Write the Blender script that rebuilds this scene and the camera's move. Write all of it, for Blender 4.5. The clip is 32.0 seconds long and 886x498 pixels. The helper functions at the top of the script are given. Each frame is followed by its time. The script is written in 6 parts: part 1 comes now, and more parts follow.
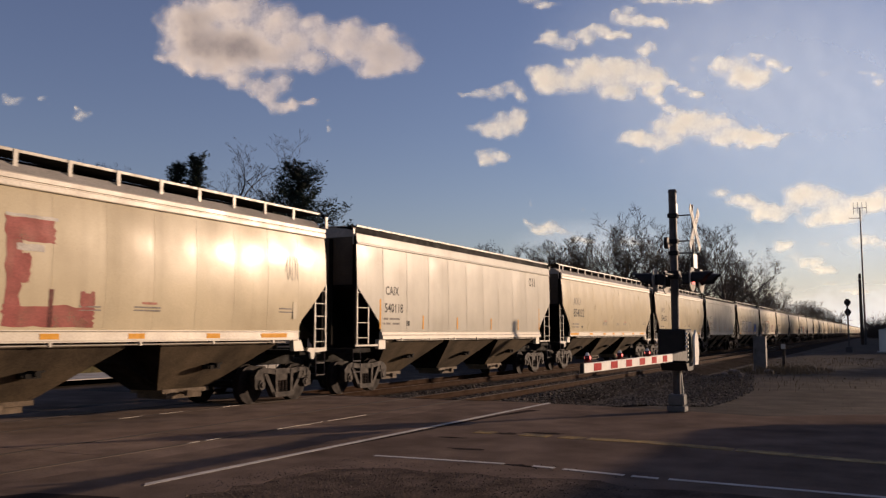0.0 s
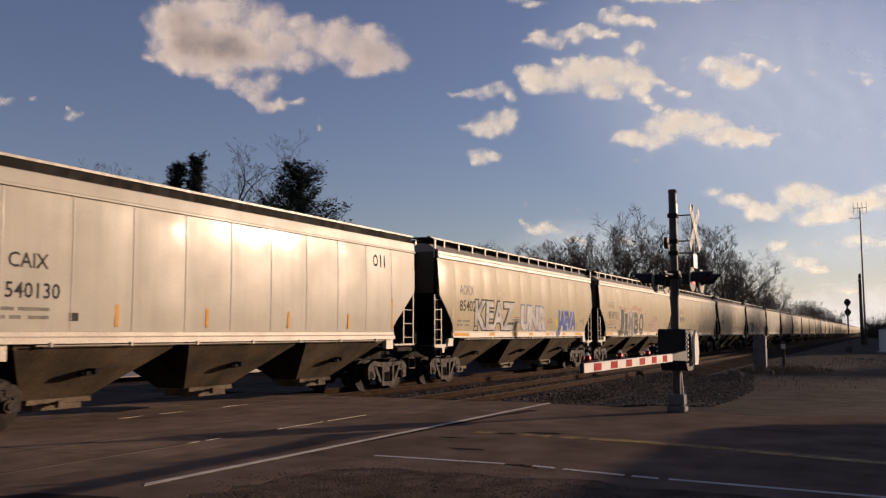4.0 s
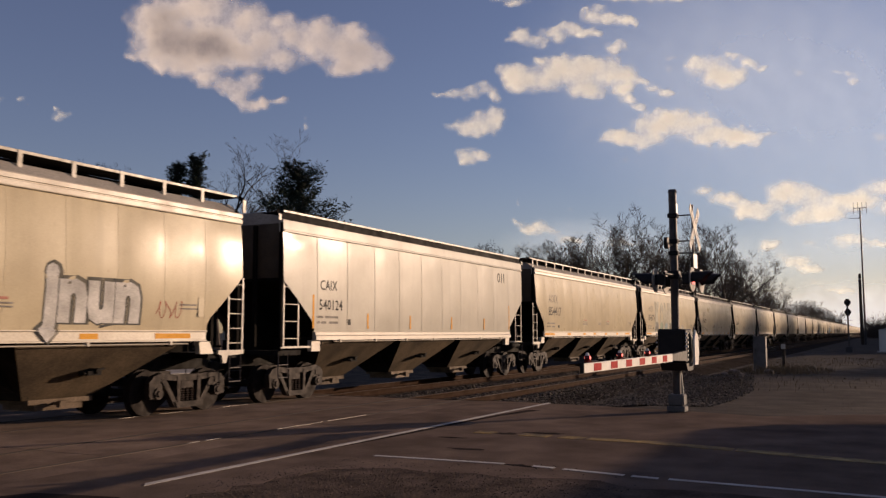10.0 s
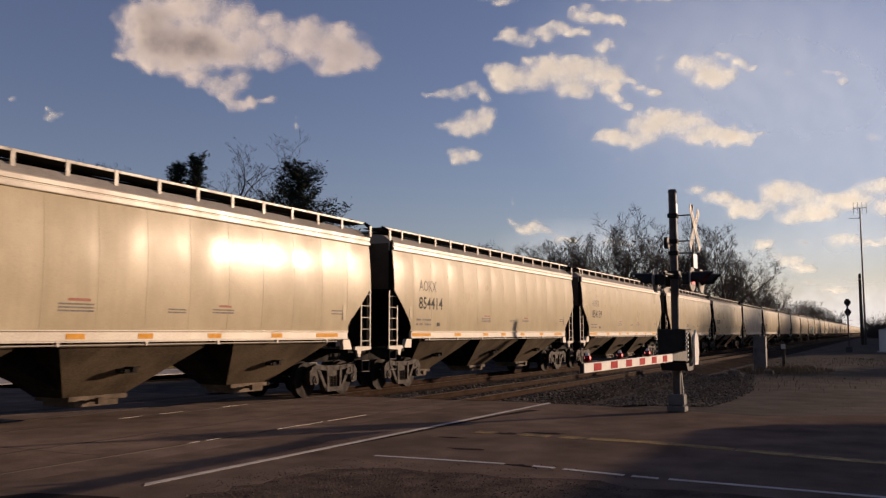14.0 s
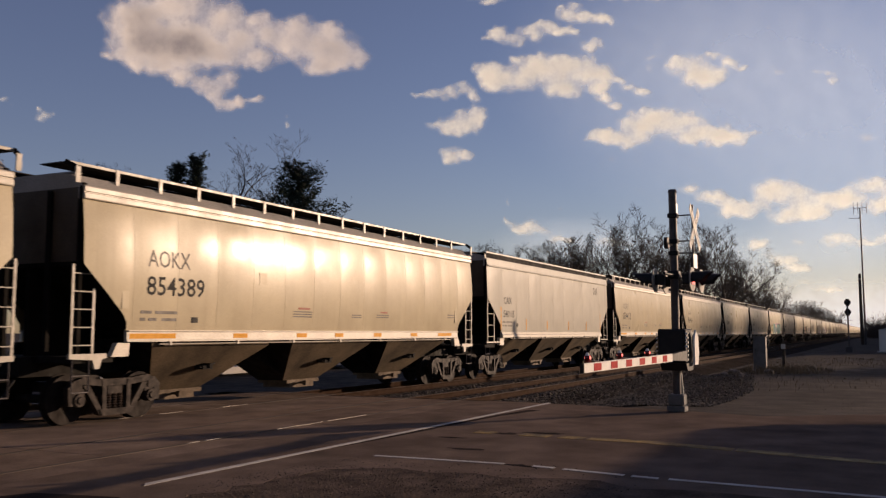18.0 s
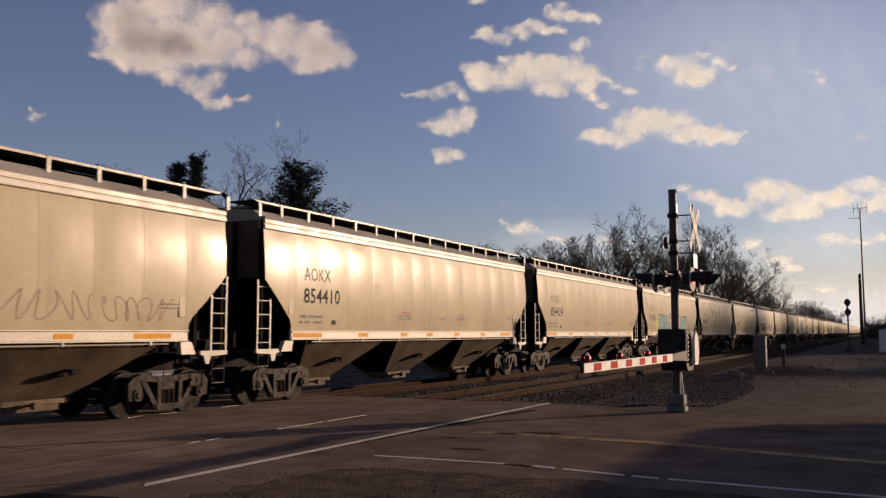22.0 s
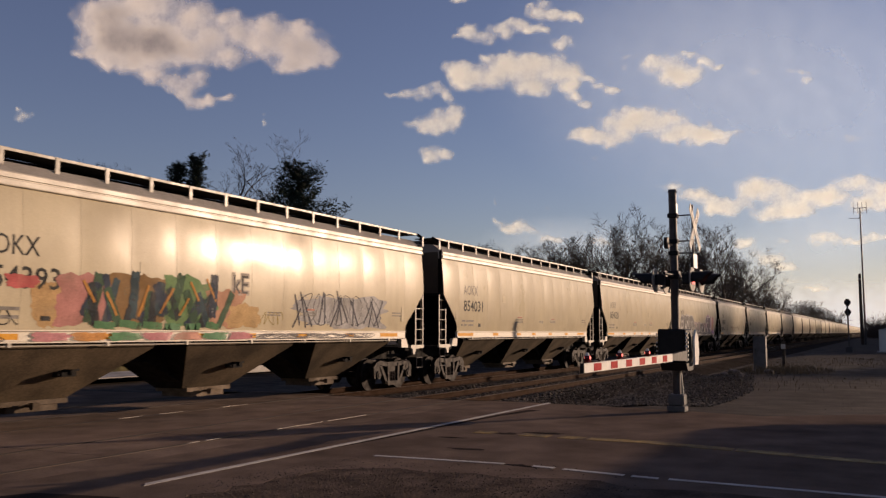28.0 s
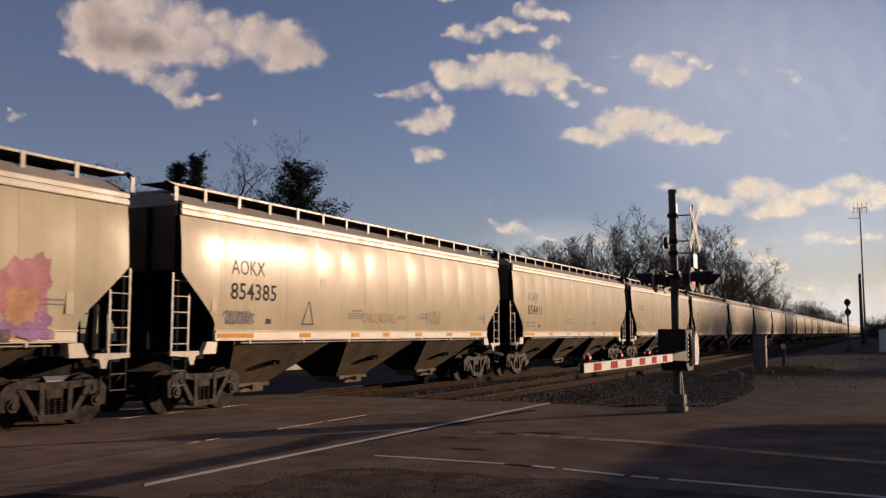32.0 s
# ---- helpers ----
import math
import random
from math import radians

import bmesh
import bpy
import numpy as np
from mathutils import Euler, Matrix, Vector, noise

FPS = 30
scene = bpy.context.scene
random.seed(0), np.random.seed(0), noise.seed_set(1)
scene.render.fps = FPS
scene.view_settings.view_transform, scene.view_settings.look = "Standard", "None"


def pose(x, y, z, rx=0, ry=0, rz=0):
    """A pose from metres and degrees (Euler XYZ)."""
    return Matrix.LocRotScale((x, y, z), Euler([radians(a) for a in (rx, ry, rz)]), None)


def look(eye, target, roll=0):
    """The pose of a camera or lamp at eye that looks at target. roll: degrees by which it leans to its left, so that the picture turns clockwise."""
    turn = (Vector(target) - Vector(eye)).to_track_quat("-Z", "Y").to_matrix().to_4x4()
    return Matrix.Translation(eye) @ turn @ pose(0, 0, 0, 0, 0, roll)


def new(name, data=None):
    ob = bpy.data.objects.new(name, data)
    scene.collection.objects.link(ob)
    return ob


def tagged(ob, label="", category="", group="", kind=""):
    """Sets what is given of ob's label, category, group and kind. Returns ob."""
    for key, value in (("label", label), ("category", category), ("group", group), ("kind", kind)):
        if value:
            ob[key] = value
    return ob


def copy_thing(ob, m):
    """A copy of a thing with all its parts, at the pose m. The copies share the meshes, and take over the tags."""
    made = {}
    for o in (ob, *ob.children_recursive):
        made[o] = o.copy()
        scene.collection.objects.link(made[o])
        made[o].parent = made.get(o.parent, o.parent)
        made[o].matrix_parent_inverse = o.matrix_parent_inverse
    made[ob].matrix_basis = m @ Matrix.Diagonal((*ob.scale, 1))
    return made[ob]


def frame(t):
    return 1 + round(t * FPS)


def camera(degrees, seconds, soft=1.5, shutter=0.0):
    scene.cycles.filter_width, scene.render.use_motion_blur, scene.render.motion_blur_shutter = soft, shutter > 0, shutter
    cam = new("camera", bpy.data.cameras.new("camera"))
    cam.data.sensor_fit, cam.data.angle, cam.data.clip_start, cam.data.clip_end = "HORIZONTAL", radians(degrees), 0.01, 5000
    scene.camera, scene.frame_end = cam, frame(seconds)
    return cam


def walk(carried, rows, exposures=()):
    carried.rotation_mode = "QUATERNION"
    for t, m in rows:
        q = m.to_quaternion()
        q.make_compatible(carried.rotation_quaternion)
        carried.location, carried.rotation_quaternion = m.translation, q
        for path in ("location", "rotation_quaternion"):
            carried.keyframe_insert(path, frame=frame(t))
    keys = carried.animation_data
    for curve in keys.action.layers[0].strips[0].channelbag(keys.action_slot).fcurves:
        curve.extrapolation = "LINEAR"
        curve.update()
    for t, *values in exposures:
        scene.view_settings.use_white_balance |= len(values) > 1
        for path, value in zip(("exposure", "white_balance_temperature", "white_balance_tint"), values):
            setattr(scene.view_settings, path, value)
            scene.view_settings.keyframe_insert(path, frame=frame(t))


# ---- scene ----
# World: x runs along the tracks away from the camera, y across them, z up; rail heads in the crossing at z = 0.
EYE = (0.0, 0.0, 1.687)
YAW, PITCH = 26.13, 5.36
SECONDS = 32.0
cam = camera(52.84, SECONDS, soft=1.32, shutter=0.09)
AIM = pose(*EYE, 90 + PITCH, 0.04, YAW - 90)
walk(cam, [(0.0, AIM), (SECONDS, AIM)], exposures=[(0.0, 0.06, 6900, 35), (6.0, -0.04, 7000, 37), (22.0, -0.02, 7000, 37), (SECONDS, -0.12, 7000, 37)])

# ---- light ----
SUN_EL, SUN_AZ = 9.5, -37.0  # degrees; azimuth from +x towards +y
sun_way = Vector((math.cos(radians(SUN_AZ)) * math.cos(radians(SUN_EL)), math.sin(radians(SUN_AZ)) * math.cos(radians(SUN_EL)), math.sin(radians(SUN_EL))))
world = bpy.data.worlds.new("sky")
scene.world = world
world.use_nodes = True
wn = world.node_tree.nodes
sky = wn.new("ShaderNodeTexSky")
sky.sky_type, sky.sun_disc = "NISHITA", False
sky.sun_elevation, sky.sun_rotation = radians(SUN_EL), radians(90 - SUN_AZ)
sky.air_density, sky.dust_density, sky.ozone_density = 1.0, 0.30, 2.8
world.node_tree.links.new(sky.outputs[0], wn["Background"].inputs[0])
wn["Background"].inputs[1].default_value = 0.101
# an even magenta glow added over the whole sky, to tint its darker side
veil, both = wn.new("ShaderNodeBackground"), wn.new("ShaderNodeAddShader")
veil.inputs[0].default_value, veil.inputs[1].default_value = (1.0, 0.18, 0.45, 1), 0.010
world.node_tree.links.new(wn["Background"].outputs[0], both.inputs[0]), world.node_tree.links.new(veil.outputs[0], both.inputs[1])
world.node_tree.links.new(both.outputs[0], wn["World Output"].inputs[0])
sun = new("sun", bpy.data.lights.new("sun", "SUN"))
sun.data.energy, sun.data.angle, sun.data.color = 4.9, radians(0.5), (1.0, 0.86, 0.57)
sun.matrix_world = look((60, -60, 60), Vector((60, -60, 60)) - sun_way)


# ---- materials ----
def mat(name, base, rough=0.6, metal=0.0, var=0.25, scale=6.0, fine=60.0, bump=0.15, dark=None, spec=None, emit=None, per_object=0.0, stretch=(1, 1, 1), fine_depth=0.01):
    """A surface with two scales of variation: blotches of a second colour and a fine grain, both also in the relief."""
    m = bpy.data.materials.new(name)
    m.use_nodes = True
    nt = m.node_tree
    b = nt.nodes["Principled BSDF"]
    link = nt.links.new
    tc = nt.nodes.new("ShaderNodeTexCoord")
    mp = nt.nodes.new("ShaderNodeMapping")
    mp.inputs["Scale"].default_value = stretch
    link(tc.outputs["Object"], mp.inputs[0])
    src = mp.outputs[0]
    info = nt.nodes.new("ShaderNodeObjectInfo")
    if per_object:
        add = nt.nodes.new("ShaderNodeVectorMath")
        add.operation = "MULTIPLY_ADD"
        link(info.outputs["Random"], add.inputs[0])
        add.inputs[1].default_value = (47.0, 31.0, 13.0)
        link(src, add.inputs[2])
        src = add.outputs[0]
    n1, n2 = nt.nodes.new("ShaderNodeTexNoise"), nt.nodes.new("ShaderNodeTexNoise")
    n1.inputs["Scale"].default_value, n2.inputs["Scale"].default_value = scale, fine
    n1.inputs["Detail"].default_value, n2.inputs["Detail"].default_value = 5, 3
    link(src, n1.inputs["Vector"]), link(src, n2.inputs["Vector"])
    ramp = nt.nodes.new("ShaderNodeValToRGB")
    ramp.color_ramp.elements[0].position, ramp.color_ramp.elements[1].position = 0.32, 0.68
    dk = dark or tuple(c * (1 - var) for c in base)
    ramp.color_ramp.elements[0].color, ramp.color_ramp.elements[1].color = (*dk, 1), (*base, 1)
    link(n1.outputs[0], ramp.inputs[0])
    mix = nt.nodes.new("ShaderNodeMix")
    mix.data_type, mix.blend_type = "RGBA", "MULTIPLY"
    mix.inputs[0].default_value = min(1.0, var * 1.6)
    grain = nt.nodes.new("ShaderNodeMapRange")
    grain.inputs[1].default_value, grain.inputs[2].default_value, grain.inputs[3].default_value, grain.inputs[4].default_value = 0.3, 0.7, 0.45, 1.25
    link(n2.outputs[0], grain.inputs[0])
    link(ramp.outputs[0], mix.inputs[6]), link(grain.outputs[0], mix.inputs[7])
    col = mix.outputs[2]
    if per_object:
        hs = nt.nodes.new("ShaderNodeHueSaturation")
        mr = nt.nodes.new("ShaderNodeMapRange")
        mr.inputs[3].default_value, mr.inputs[4].default_value = 1 - per_object, 1 + per_object
        link(info.outputs["Random"], mr.inputs[0]), link(mr.outputs[0], hs.inputs["Value"]), link(col, hs.inputs["Color"])
        col = hs.outputs[0]
    link(col, b.inputs["Base Color"])
    b.inputs["Metallic"].default_value, b.inputs["Specular IOR Level"].default_value = metal, (0.5 if rough < 0.5 else 0.15) if spec is None else spec
    rr = nt.nodes.new("ShaderNodeMapRange")
    rr.inputs[1].default_value, rr.inputs[2].default_value = 0.3, 0.7
    rr.inputs[3].default_value, rr.inputs[4].default_value = min(1, rough * 1.2), rough * 0.85
    link(n1.outputs[0], rr.inputs[0]), link(rr.outputs[0], b.inputs["Roughness"])
    if bump:
        bp = nt.nodes.new("ShaderNodeBump")
        bp.inputs["Strength"].default_value, bp.inputs["Distance"].default_value = bump, fine_depth
        link(n2.outputs[0], bp.inputs["Height"]), link(bp.outputs[0], b.inputs["Normal"])
    if emit:
        b.inputs["Emission Color"].default_value, b.inputs["Emission Strength"].default_value = (*emit[0], 1), emit[1]
    return m


def car_paint(name, base, dirt, rough):
    """Weathered railcar paint: a dusty sheen under a worn gloss, faint streaks that run down, and broad dents that differ from car to car."""
    m = mat(name, base, rough, 0.0, 0.10, 0.8, 40, 0.02, dark=dirt, spec=0.08, per_object=0.05)
    nt = m.node_tree
    link = nt.links.new
    b = nt.nodes["Principled BSDF"]
    b.inputs["Coat Weight"].default_value, b.inputs["Coat Roughness"].default_value = 0.052, 0.145
    tc = nt.nodes.new("ShaderNodeTexCoord")
    info = nt.nodes.new("ShaderNodeObjectInfo")
    add = nt.nodes.new("ShaderNodeVectorMath")
    add.operation = "MULTIPLY_ADD"
    link(info.outputs["Random"], add.inputs[0])
    add.inputs[1].default_value = (91.0, 17.0, 0.0)
    link(tc.outputs["Object"], add.inputs[2])

    def field(stretch, scale, detail):
        mp, n = nt.nodes.new("ShaderNodeMapping"), nt.nodes.new("ShaderNodeTexNoise")
        mp.inputs["Scale"].default_value = stretch
        n.inputs["Scale"].default_value, n.inputs["Detail"].default_value = scale, detail
        link(add.outputs[0], mp.inputs[0]), link(mp.outputs[0], n.inputs["Vector"])
        return n.outputs[0]

    def stain(source, lo, hi, amount, colour):
        ramp, ml, mix = nt.nodes.new("ShaderNodeMapRange"), nt.nodes.new("ShaderNodeMath"), nt.nodes.new("ShaderNodeMix")
        ramp.inputs[1].default_value, ramp.inputs[2].default_value = lo, hi
        ml.operation, ml.inputs[1].default_value = "MULTIPLY", amount
        mix.data_type = "RGBA"
        link(source, ramp.inputs[0]), link(ramp.outputs[0], ml.inputs[0]), link(ml.outputs[0], mix.inputs[0])
        link(b.inputs["Base Color"].links[0].from_socket, mix.inputs[6])
        mix.inputs[7].default_value = (*colour, 1)
        link(mix.outputs[2], b.inputs["Base Color"])

    stain(field((2.6, 1.0, 0.10), 1.5, 5), 0.50, 0.80, 0.22, [c * 0.5 for c in dirt])
    stain(field((1.0, 1.0, 1.0), 0.45, 5), 0.48, 0.75, 0.30, [c * 0.72 for c in dirt])
    stain(field((9.0, 1.0, 5.0), 1.6, 3), 0.70, 0.80, 0.35, (0.16, 0.09, 0.05))
    bp = nt.nodes.new("ShaderNodeBump")
    bp.inputs["Strength"].default_value, bp.inputs["Distance"].default_value = 0.5, 0.022
    link(field((0.75, 1.0, 0.42), 1.0, 2), bp.inputs["Height"])
    link(bp.outputs[0], b.inputs["Normal"].links[0].from_node.inputs["Normal"])
    link(bp.outputs[0], b.inputs["Coat Normal"])
    return m


M_CREAM = car_paint("weathered_cream_paint", (0.51, 0.437, 0.300), (0.40, 0.335, 0.225), 0.31)
M_GREY = car_paint("weathered_grey_paint", (0.46, 0.43, 0.36), (0.37, 0.345, 0.285), 0.34)
M_SILL = mat("sill_paint", (0.46, 0.41, 0.32), 0.42, 0, 0.22, 2.0, 30, 0.05, dark=(0.42, 0.36, 0.28), per_object=0.06)
M_ROOF = mat("roof_paint", (0.34, 0.31, 0.27), 0.7, 0, 0.3, 1.2, 30, 0.08)
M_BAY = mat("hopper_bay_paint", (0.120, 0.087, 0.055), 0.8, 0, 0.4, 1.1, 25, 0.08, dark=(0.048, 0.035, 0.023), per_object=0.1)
M_GATE = mat("dusty_gate_steel", (0.13, 0.092, 0.060), 0.7, 0, 0.4, 2.5, 30, 0.1, dark=(0.07, 0.05, 0.033), per_object=0.3)
M_WHITE = mat("white_trim_paint", (0.36, 0.315, 0.245), 0.45, 0, 0.2, 8, 60, 0.05)
# near-black underframe tone, which also carries shade under and between parts
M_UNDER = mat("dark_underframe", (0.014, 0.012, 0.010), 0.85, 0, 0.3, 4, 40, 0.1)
# near-black tone that holds the shade of car ends and far sides
M_SHADE = mat("shade_toned_end_steel", (0.013, 0.011, 0.009), 0.85, 0, 0.3, 2, 40, 0.08, spec=0.05)
# upper end paint, darkened because this face lies in shade
M_ENDS = mat("shade_toned_end_paint", (0.095, 0.072, 0.050), 0.7, 0, 0.35, 1.5, 40, 0.06)
M_CAST = mat("dusty_cast_steel", (0.040, 0.026, 0.019), 0.6, 0.0, 0.5, 9, 70, 0.25, dark=(0.014, 0.010, 0.008), spec=0.12)
M_WHEEL = mat("rusty_wheel_steel", (0.022, 0.016, 0.013), 0.75, 0.1, 0.35, 6, 60, 0.15)
M_BLACK = mat("black_lettering", (0.03, 0.028, 0.026), 0.7, 0, 0.25, 9, 60, 0, spec=0.15)
M_GREYLET = mat("faded_lettering", (0.22, 0.20, 0.175), 0.7, 0, 0.35, 9, 60, 0, spec=0.2)
M_REDLET = mat("faded_red_lettering", (0.42, 0.17, 0.12), 0.6, 0, 0.3, 9, 60, 0)
M_YELLOW = mat("reflective_yellow_stripe", (0.66, 0.30, 0.03), 0.65, 0, 0.15, 12, 80, 0)
M_RAIL = mat("worn_rail_steel", (0.040, 0.021, 0.012), 0.8, 0.0, 0.25, 5, 50, 0.08, spec=0.03)
M_RAILTOP = mat("shiny_rail_head", (0.060, 0.040, 0.029), 0.6, 0.2, 0.12, 3, 30, 0.02)
M_DUSTRAIL = mat("dusty_rail_head", (0.085, 0.060, 0.045), 0.75, 0.0, 0.5, 0.35, 30, 0.05, dark=(0.05, 0.04, 0.034), spec=0.2)
M_GLINT = mat("painted_glint_steel", (0.62, 0.55, 0.47), 0.5, 0.3, 0.3, 6, 40, 0.03)
M_TIE = mat("weathered_tie_wood", (0.066, 0.050, 0.038), 0.9, 0, 0.4, 5, 40, 0.4, per_object=0.2, stretch=(1, 0.2, 1))
M_GALV = mat("galvanised_steel", (0.42, 0.41, 0.39), 0.45, 0.7, 0.2, 12, 80, 0.05)
M_DGALV = mat("dull_grey_mast_steel", (0.075, 0.066, 0.065), 0.5, 0.2, 0.25, 8, 60, 0.08)
M_SBLACK = mat("signal_black_paint", (0.018, 0.017, 0.017), 0.55, 0, 0.2, 8, 60, 0.05)
M_CABINET = mat("dull_grey_cabinet_paint", (0.13, 0.125, 0.12), 0.6, 0, 0.25, 5, 60, 0.04)
M_BUCK = mat("weathered_crossbuck_sheet", (0.44, 0.42, 0.37), 0.5, 0, 0.25, 9, 60, 0.03)
M_TARGET = mat("grey_target_paint", (0.30, 0.27, 0.23), 0.6, 0, 0.3, 6, 60, 0.03)
M_SIGN = mat("white_reflective_sheet", (0.64, 0.61, 0.54), 0.4, 0, 0.1, 6, 60, 0.02)
M_GWHITE = mat("gate_white", (0.70, 0.67, 0.62), 0.75, 0, 0.1, 6, 60, 0.02, spec=0.2)
M_GRED = mat("gate_red", (0.40, 0.022, 0.020), 0.8, 0, 0.15, 6, 60, 0.02, spec=0.15)
M_LAMP = mat("lit_red_lens", (0.5, 0.02, 0.02), 0.2, 0, 0.05, 6, 60, 0, emit=((1.0, 0.20, 0.14), 2.6))
M_LENS = mat("dark_red_lens", (0.12, 0.01, 0.01), 0.12, 0, 0.05, 6, 60, 0)
M_CONC = mat("old_concrete", (0.34, 0.31, 0.28), 0.85, 0, 0.25, 3, 50, 0.2)
M_BARK = mat("grey_bark", (0.070, 0.056, 0.046), 0.9, 0, 0.35, 4, 30, 0.4)
M_TWIG = mat("bare_twigs", (0.062, 0.047, 0.038), 0.9, 0, 0.3, 3, 20, 0)
M_PINE = mat("pine_needles", (0.022, 0.034, 0.020), 0.7, 0, 0.4, 2, 20, 0, per_object=0.1)
M_BRUSH = mat("dead_brush", (0.060, 0.045, 0.036), 0.95, 0, 0.3, 2, 20, 0)
M_WEED = mat("dry_weeds", (0.16, 0.12, 0.075), 0.9, 0, 0.35, 5, 30, 0)
M_GRAVEL = mat("brown_gravel", (0.150, 0.113, 0.090), 0.9, 0, 0.5, 1.2, 60, 0.2, dark=(0.06, 0.048, 0.04))
M_STONE = mat("ballast_stone", (0.072, 0.060, 0.050), 0.85, 0, 0.3, 20, 90, 0.3)


def by_piece(m, lo, hi):
    """Each loose piece of the mesh a little lighter or darker than the next."""
    nt = m.node_tree
    b = nt.nodes["Principled BSDF"]
    geo, hs, mr = nt.nodes.new("ShaderNodeNewGeometry"), nt.nodes.new("ShaderNodeHueSaturation"), nt.nodes.new("ShaderNodeMapRange")
    mr.inputs[3].default_value, mr.inputs[4].default_value = lo, hi
    nt.links.new(geo.outputs["Random Per Island"], mr.inputs[0]), nt.links.new(mr.outputs[0], hs.inputs["Value"])
    nt.links.new(b.inputs["Base Color"].links[0].from_socket, hs.inputs["Color"]), nt.links.new(hs.outputs[0], b.inputs["Base Color"])


by_piece(M_STONE, 0.35, 2.4)
by_piece(M_GRAVEL, 0.65, 1.35)


def ground_mat(name, base, dark, scale, fine, rough, bump, depth, spec=0.0):
    m = mat(name, base, rough, 0, 0.3, scale, fine, bump, dark=dark, fine_depth=depth, spec=spec)
    nt = m.node_tree
    b = nt.nodes["Principled BSDF"]
    tc = nt.nodes.new("ShaderNodeTexCoord")
    n = nt.nodes.new("ShaderNodeTexNoise")
    n.inputs["Scale"].default_value, n.inputs["Detail"].default_value = 0.35, 6
    nt.links.new(tc.outputs["Object"], n.inputs["Vector"])
    mr = nt.nodes.new("ShaderNodeMapRange")
    mr.inputs[1].default_value, mr.inputs[2].default_value, mr.inputs[3].default_value, mr.inputs[4].default_value = 0.3, 0.7, 0.7, 1.2
    nt.links.new(n.outputs[0], mr.inputs[0])
    mix = nt.nodes.new("ShaderNodeMix")
    mix.data_type, mix.blend_type = "RGBA", "MULTIPLY"
    mix.inputs[0].default_value = 1.0
    old = b.inputs["Base Color"].links[0].from_socket
    nt.links.new(old, mix.inputs[6]), nt.links.new(mr.outputs[0], mix.inputs[7])
    nt.links.new(mix.outputs[2], b.inputs["Base Color"])
    return m


M_ASPHALT = ground_mat("worn_asphalt", (0.205, 0.149, 0.115), (0.130, 0.096, 0.075), 1.3, 55, 0.85, 0.5, 0.012)
M_TAR = ground_mat("dark_tar_patch", (0.050, 0.040, 0.035), (0.030, 0.025, 0.023), 2.0, 60, 0.8, 0.4, 0.01)
M_PANEL = ground_mat("crossing_panel_asphalt", (0.235, 0.172, 0.133), (0.155, 0.114, 0.089), 1.5, 50, 0.8, 0.5, 0.012)
M_DIRT = ground_mat("gravelly_dirt", (0.078, 0.060, 0.049), (0.036, 0.028, 0.023), 1.1, 22, 0.95, 0.6, 0.03, 0.06)
M_SHOULDER = ground_mat("gravel_shoulder", (0.150, 0.111, 0.087), (0.070, 0.053, 0.042), 2.2, 28, 0.95, 0.9, 0.03)
M_BALLAST = ground_mat("ballast_bed", (0.062, 0.051, 0.043), (0.026, 0.022, 0.019), 6.0, 16, 0.95, 1.0, 0.06)
M_GRASS = ground_mat("winter_grass", (0.115, 0.098, 0.052), (0.06, 0.055, 0.03), 1.5, 25, 0.95, 0.8, 0.05)
M_PALE = ground_mat("pale_concrete_lot", (0.55, 0.51, 0.46), (0.36, 0.33, 0.29), 0.8, 20, 0.85, 0.3, 0.02)
M_LINE = mat("worn_white_line", (0.56, 0.52, 0.47), 0.7, 0, 0.28, 3, 70, 0.1, dark=(0.40, 0.37, 0.34))
M_YLINE = mat("worn_yellow_line", (0.38, 0.24, 0.06), 0.75, 0, 0.6, 4, 60, 0.1, dark=(0.125, 0.095, 0.06))


# ---- mesh helpers ----
def mesh_of(name, bm, material, smooth=False):
    me = bpy.data.meshes.new(name)
    bm.to_mesh(me)
    bm.free()
    me.materials.append(material)
    if smooth:
        me.shade_smooth()
    return me


def part(name, bm, material, parent=None, label="", smooth=False):
    """Links a bmesh as one mesh object, under a thing or a part."""
    ob = new(name, mesh_of(name, bm, material, smooth))
    ob.parent = parent
    if label:
        ob["label"] = label
    return ob


def share(name, me, parent, m=None):
    """One more object on the same mesh."""
    ob = new(name, me)
    ob.parent = parent
    if m is not None:
        ob.matrix_basis = m
    return ob


def empty(name, m=None):
    ob = new(name)
    if m is not None:
        ob.matrix_basis = m
    return ob


def box(bm, x0, x1, y0, y1, z0, z1, bevel=0.0):
    m = Matrix.LocRotScale(((x0 + x1) / 2, (y0 + y1) / 2, (z0 + z1) / 2), None, (abs(x1 - x0), abs(y1 - y0), abs(z1 - z0)))
    g = bmesh.ops.create_cube(bm, size=1.0, matrix=m)
    if bevel:
        es = list({e for v in g["verts"] for e in v.link_edges})
        bmesh.ops.bevel(bm, geom=es, offset=bevel, segments=1, affect="EDGES")
    return bm


def rod(bm, a, b, r0, r1=None, n=8, caps=True):
    a, b = Vector(a), Vector(b)
    d = b - a
    q = d.to_track_quat("Z", "Y").to_matrix().to_4x4()
    bmesh.ops.create_cone(bm, cap_ends=caps, segments=n, radius1=r0, radius2=r0 if r1 is None else r1, depth=d.length, matrix=Matrix.Translation((a + b) / 2) @ q)
    return bm


def bar(bm, a, b, w, h):
    """A square bar from a to b."""
    a, b = Vector(a), Vector(b)
    d = b - a
    q = d.to_track_quat("X", "Z").to_matrix().to_4x4()
    bmesh.ops.create_cube(bm, size=1.0, matrix=Matrix.Translation((a + b) / 2) @ q @ Matrix.Diagonal((d.length, w, h, 1)))
    return bm


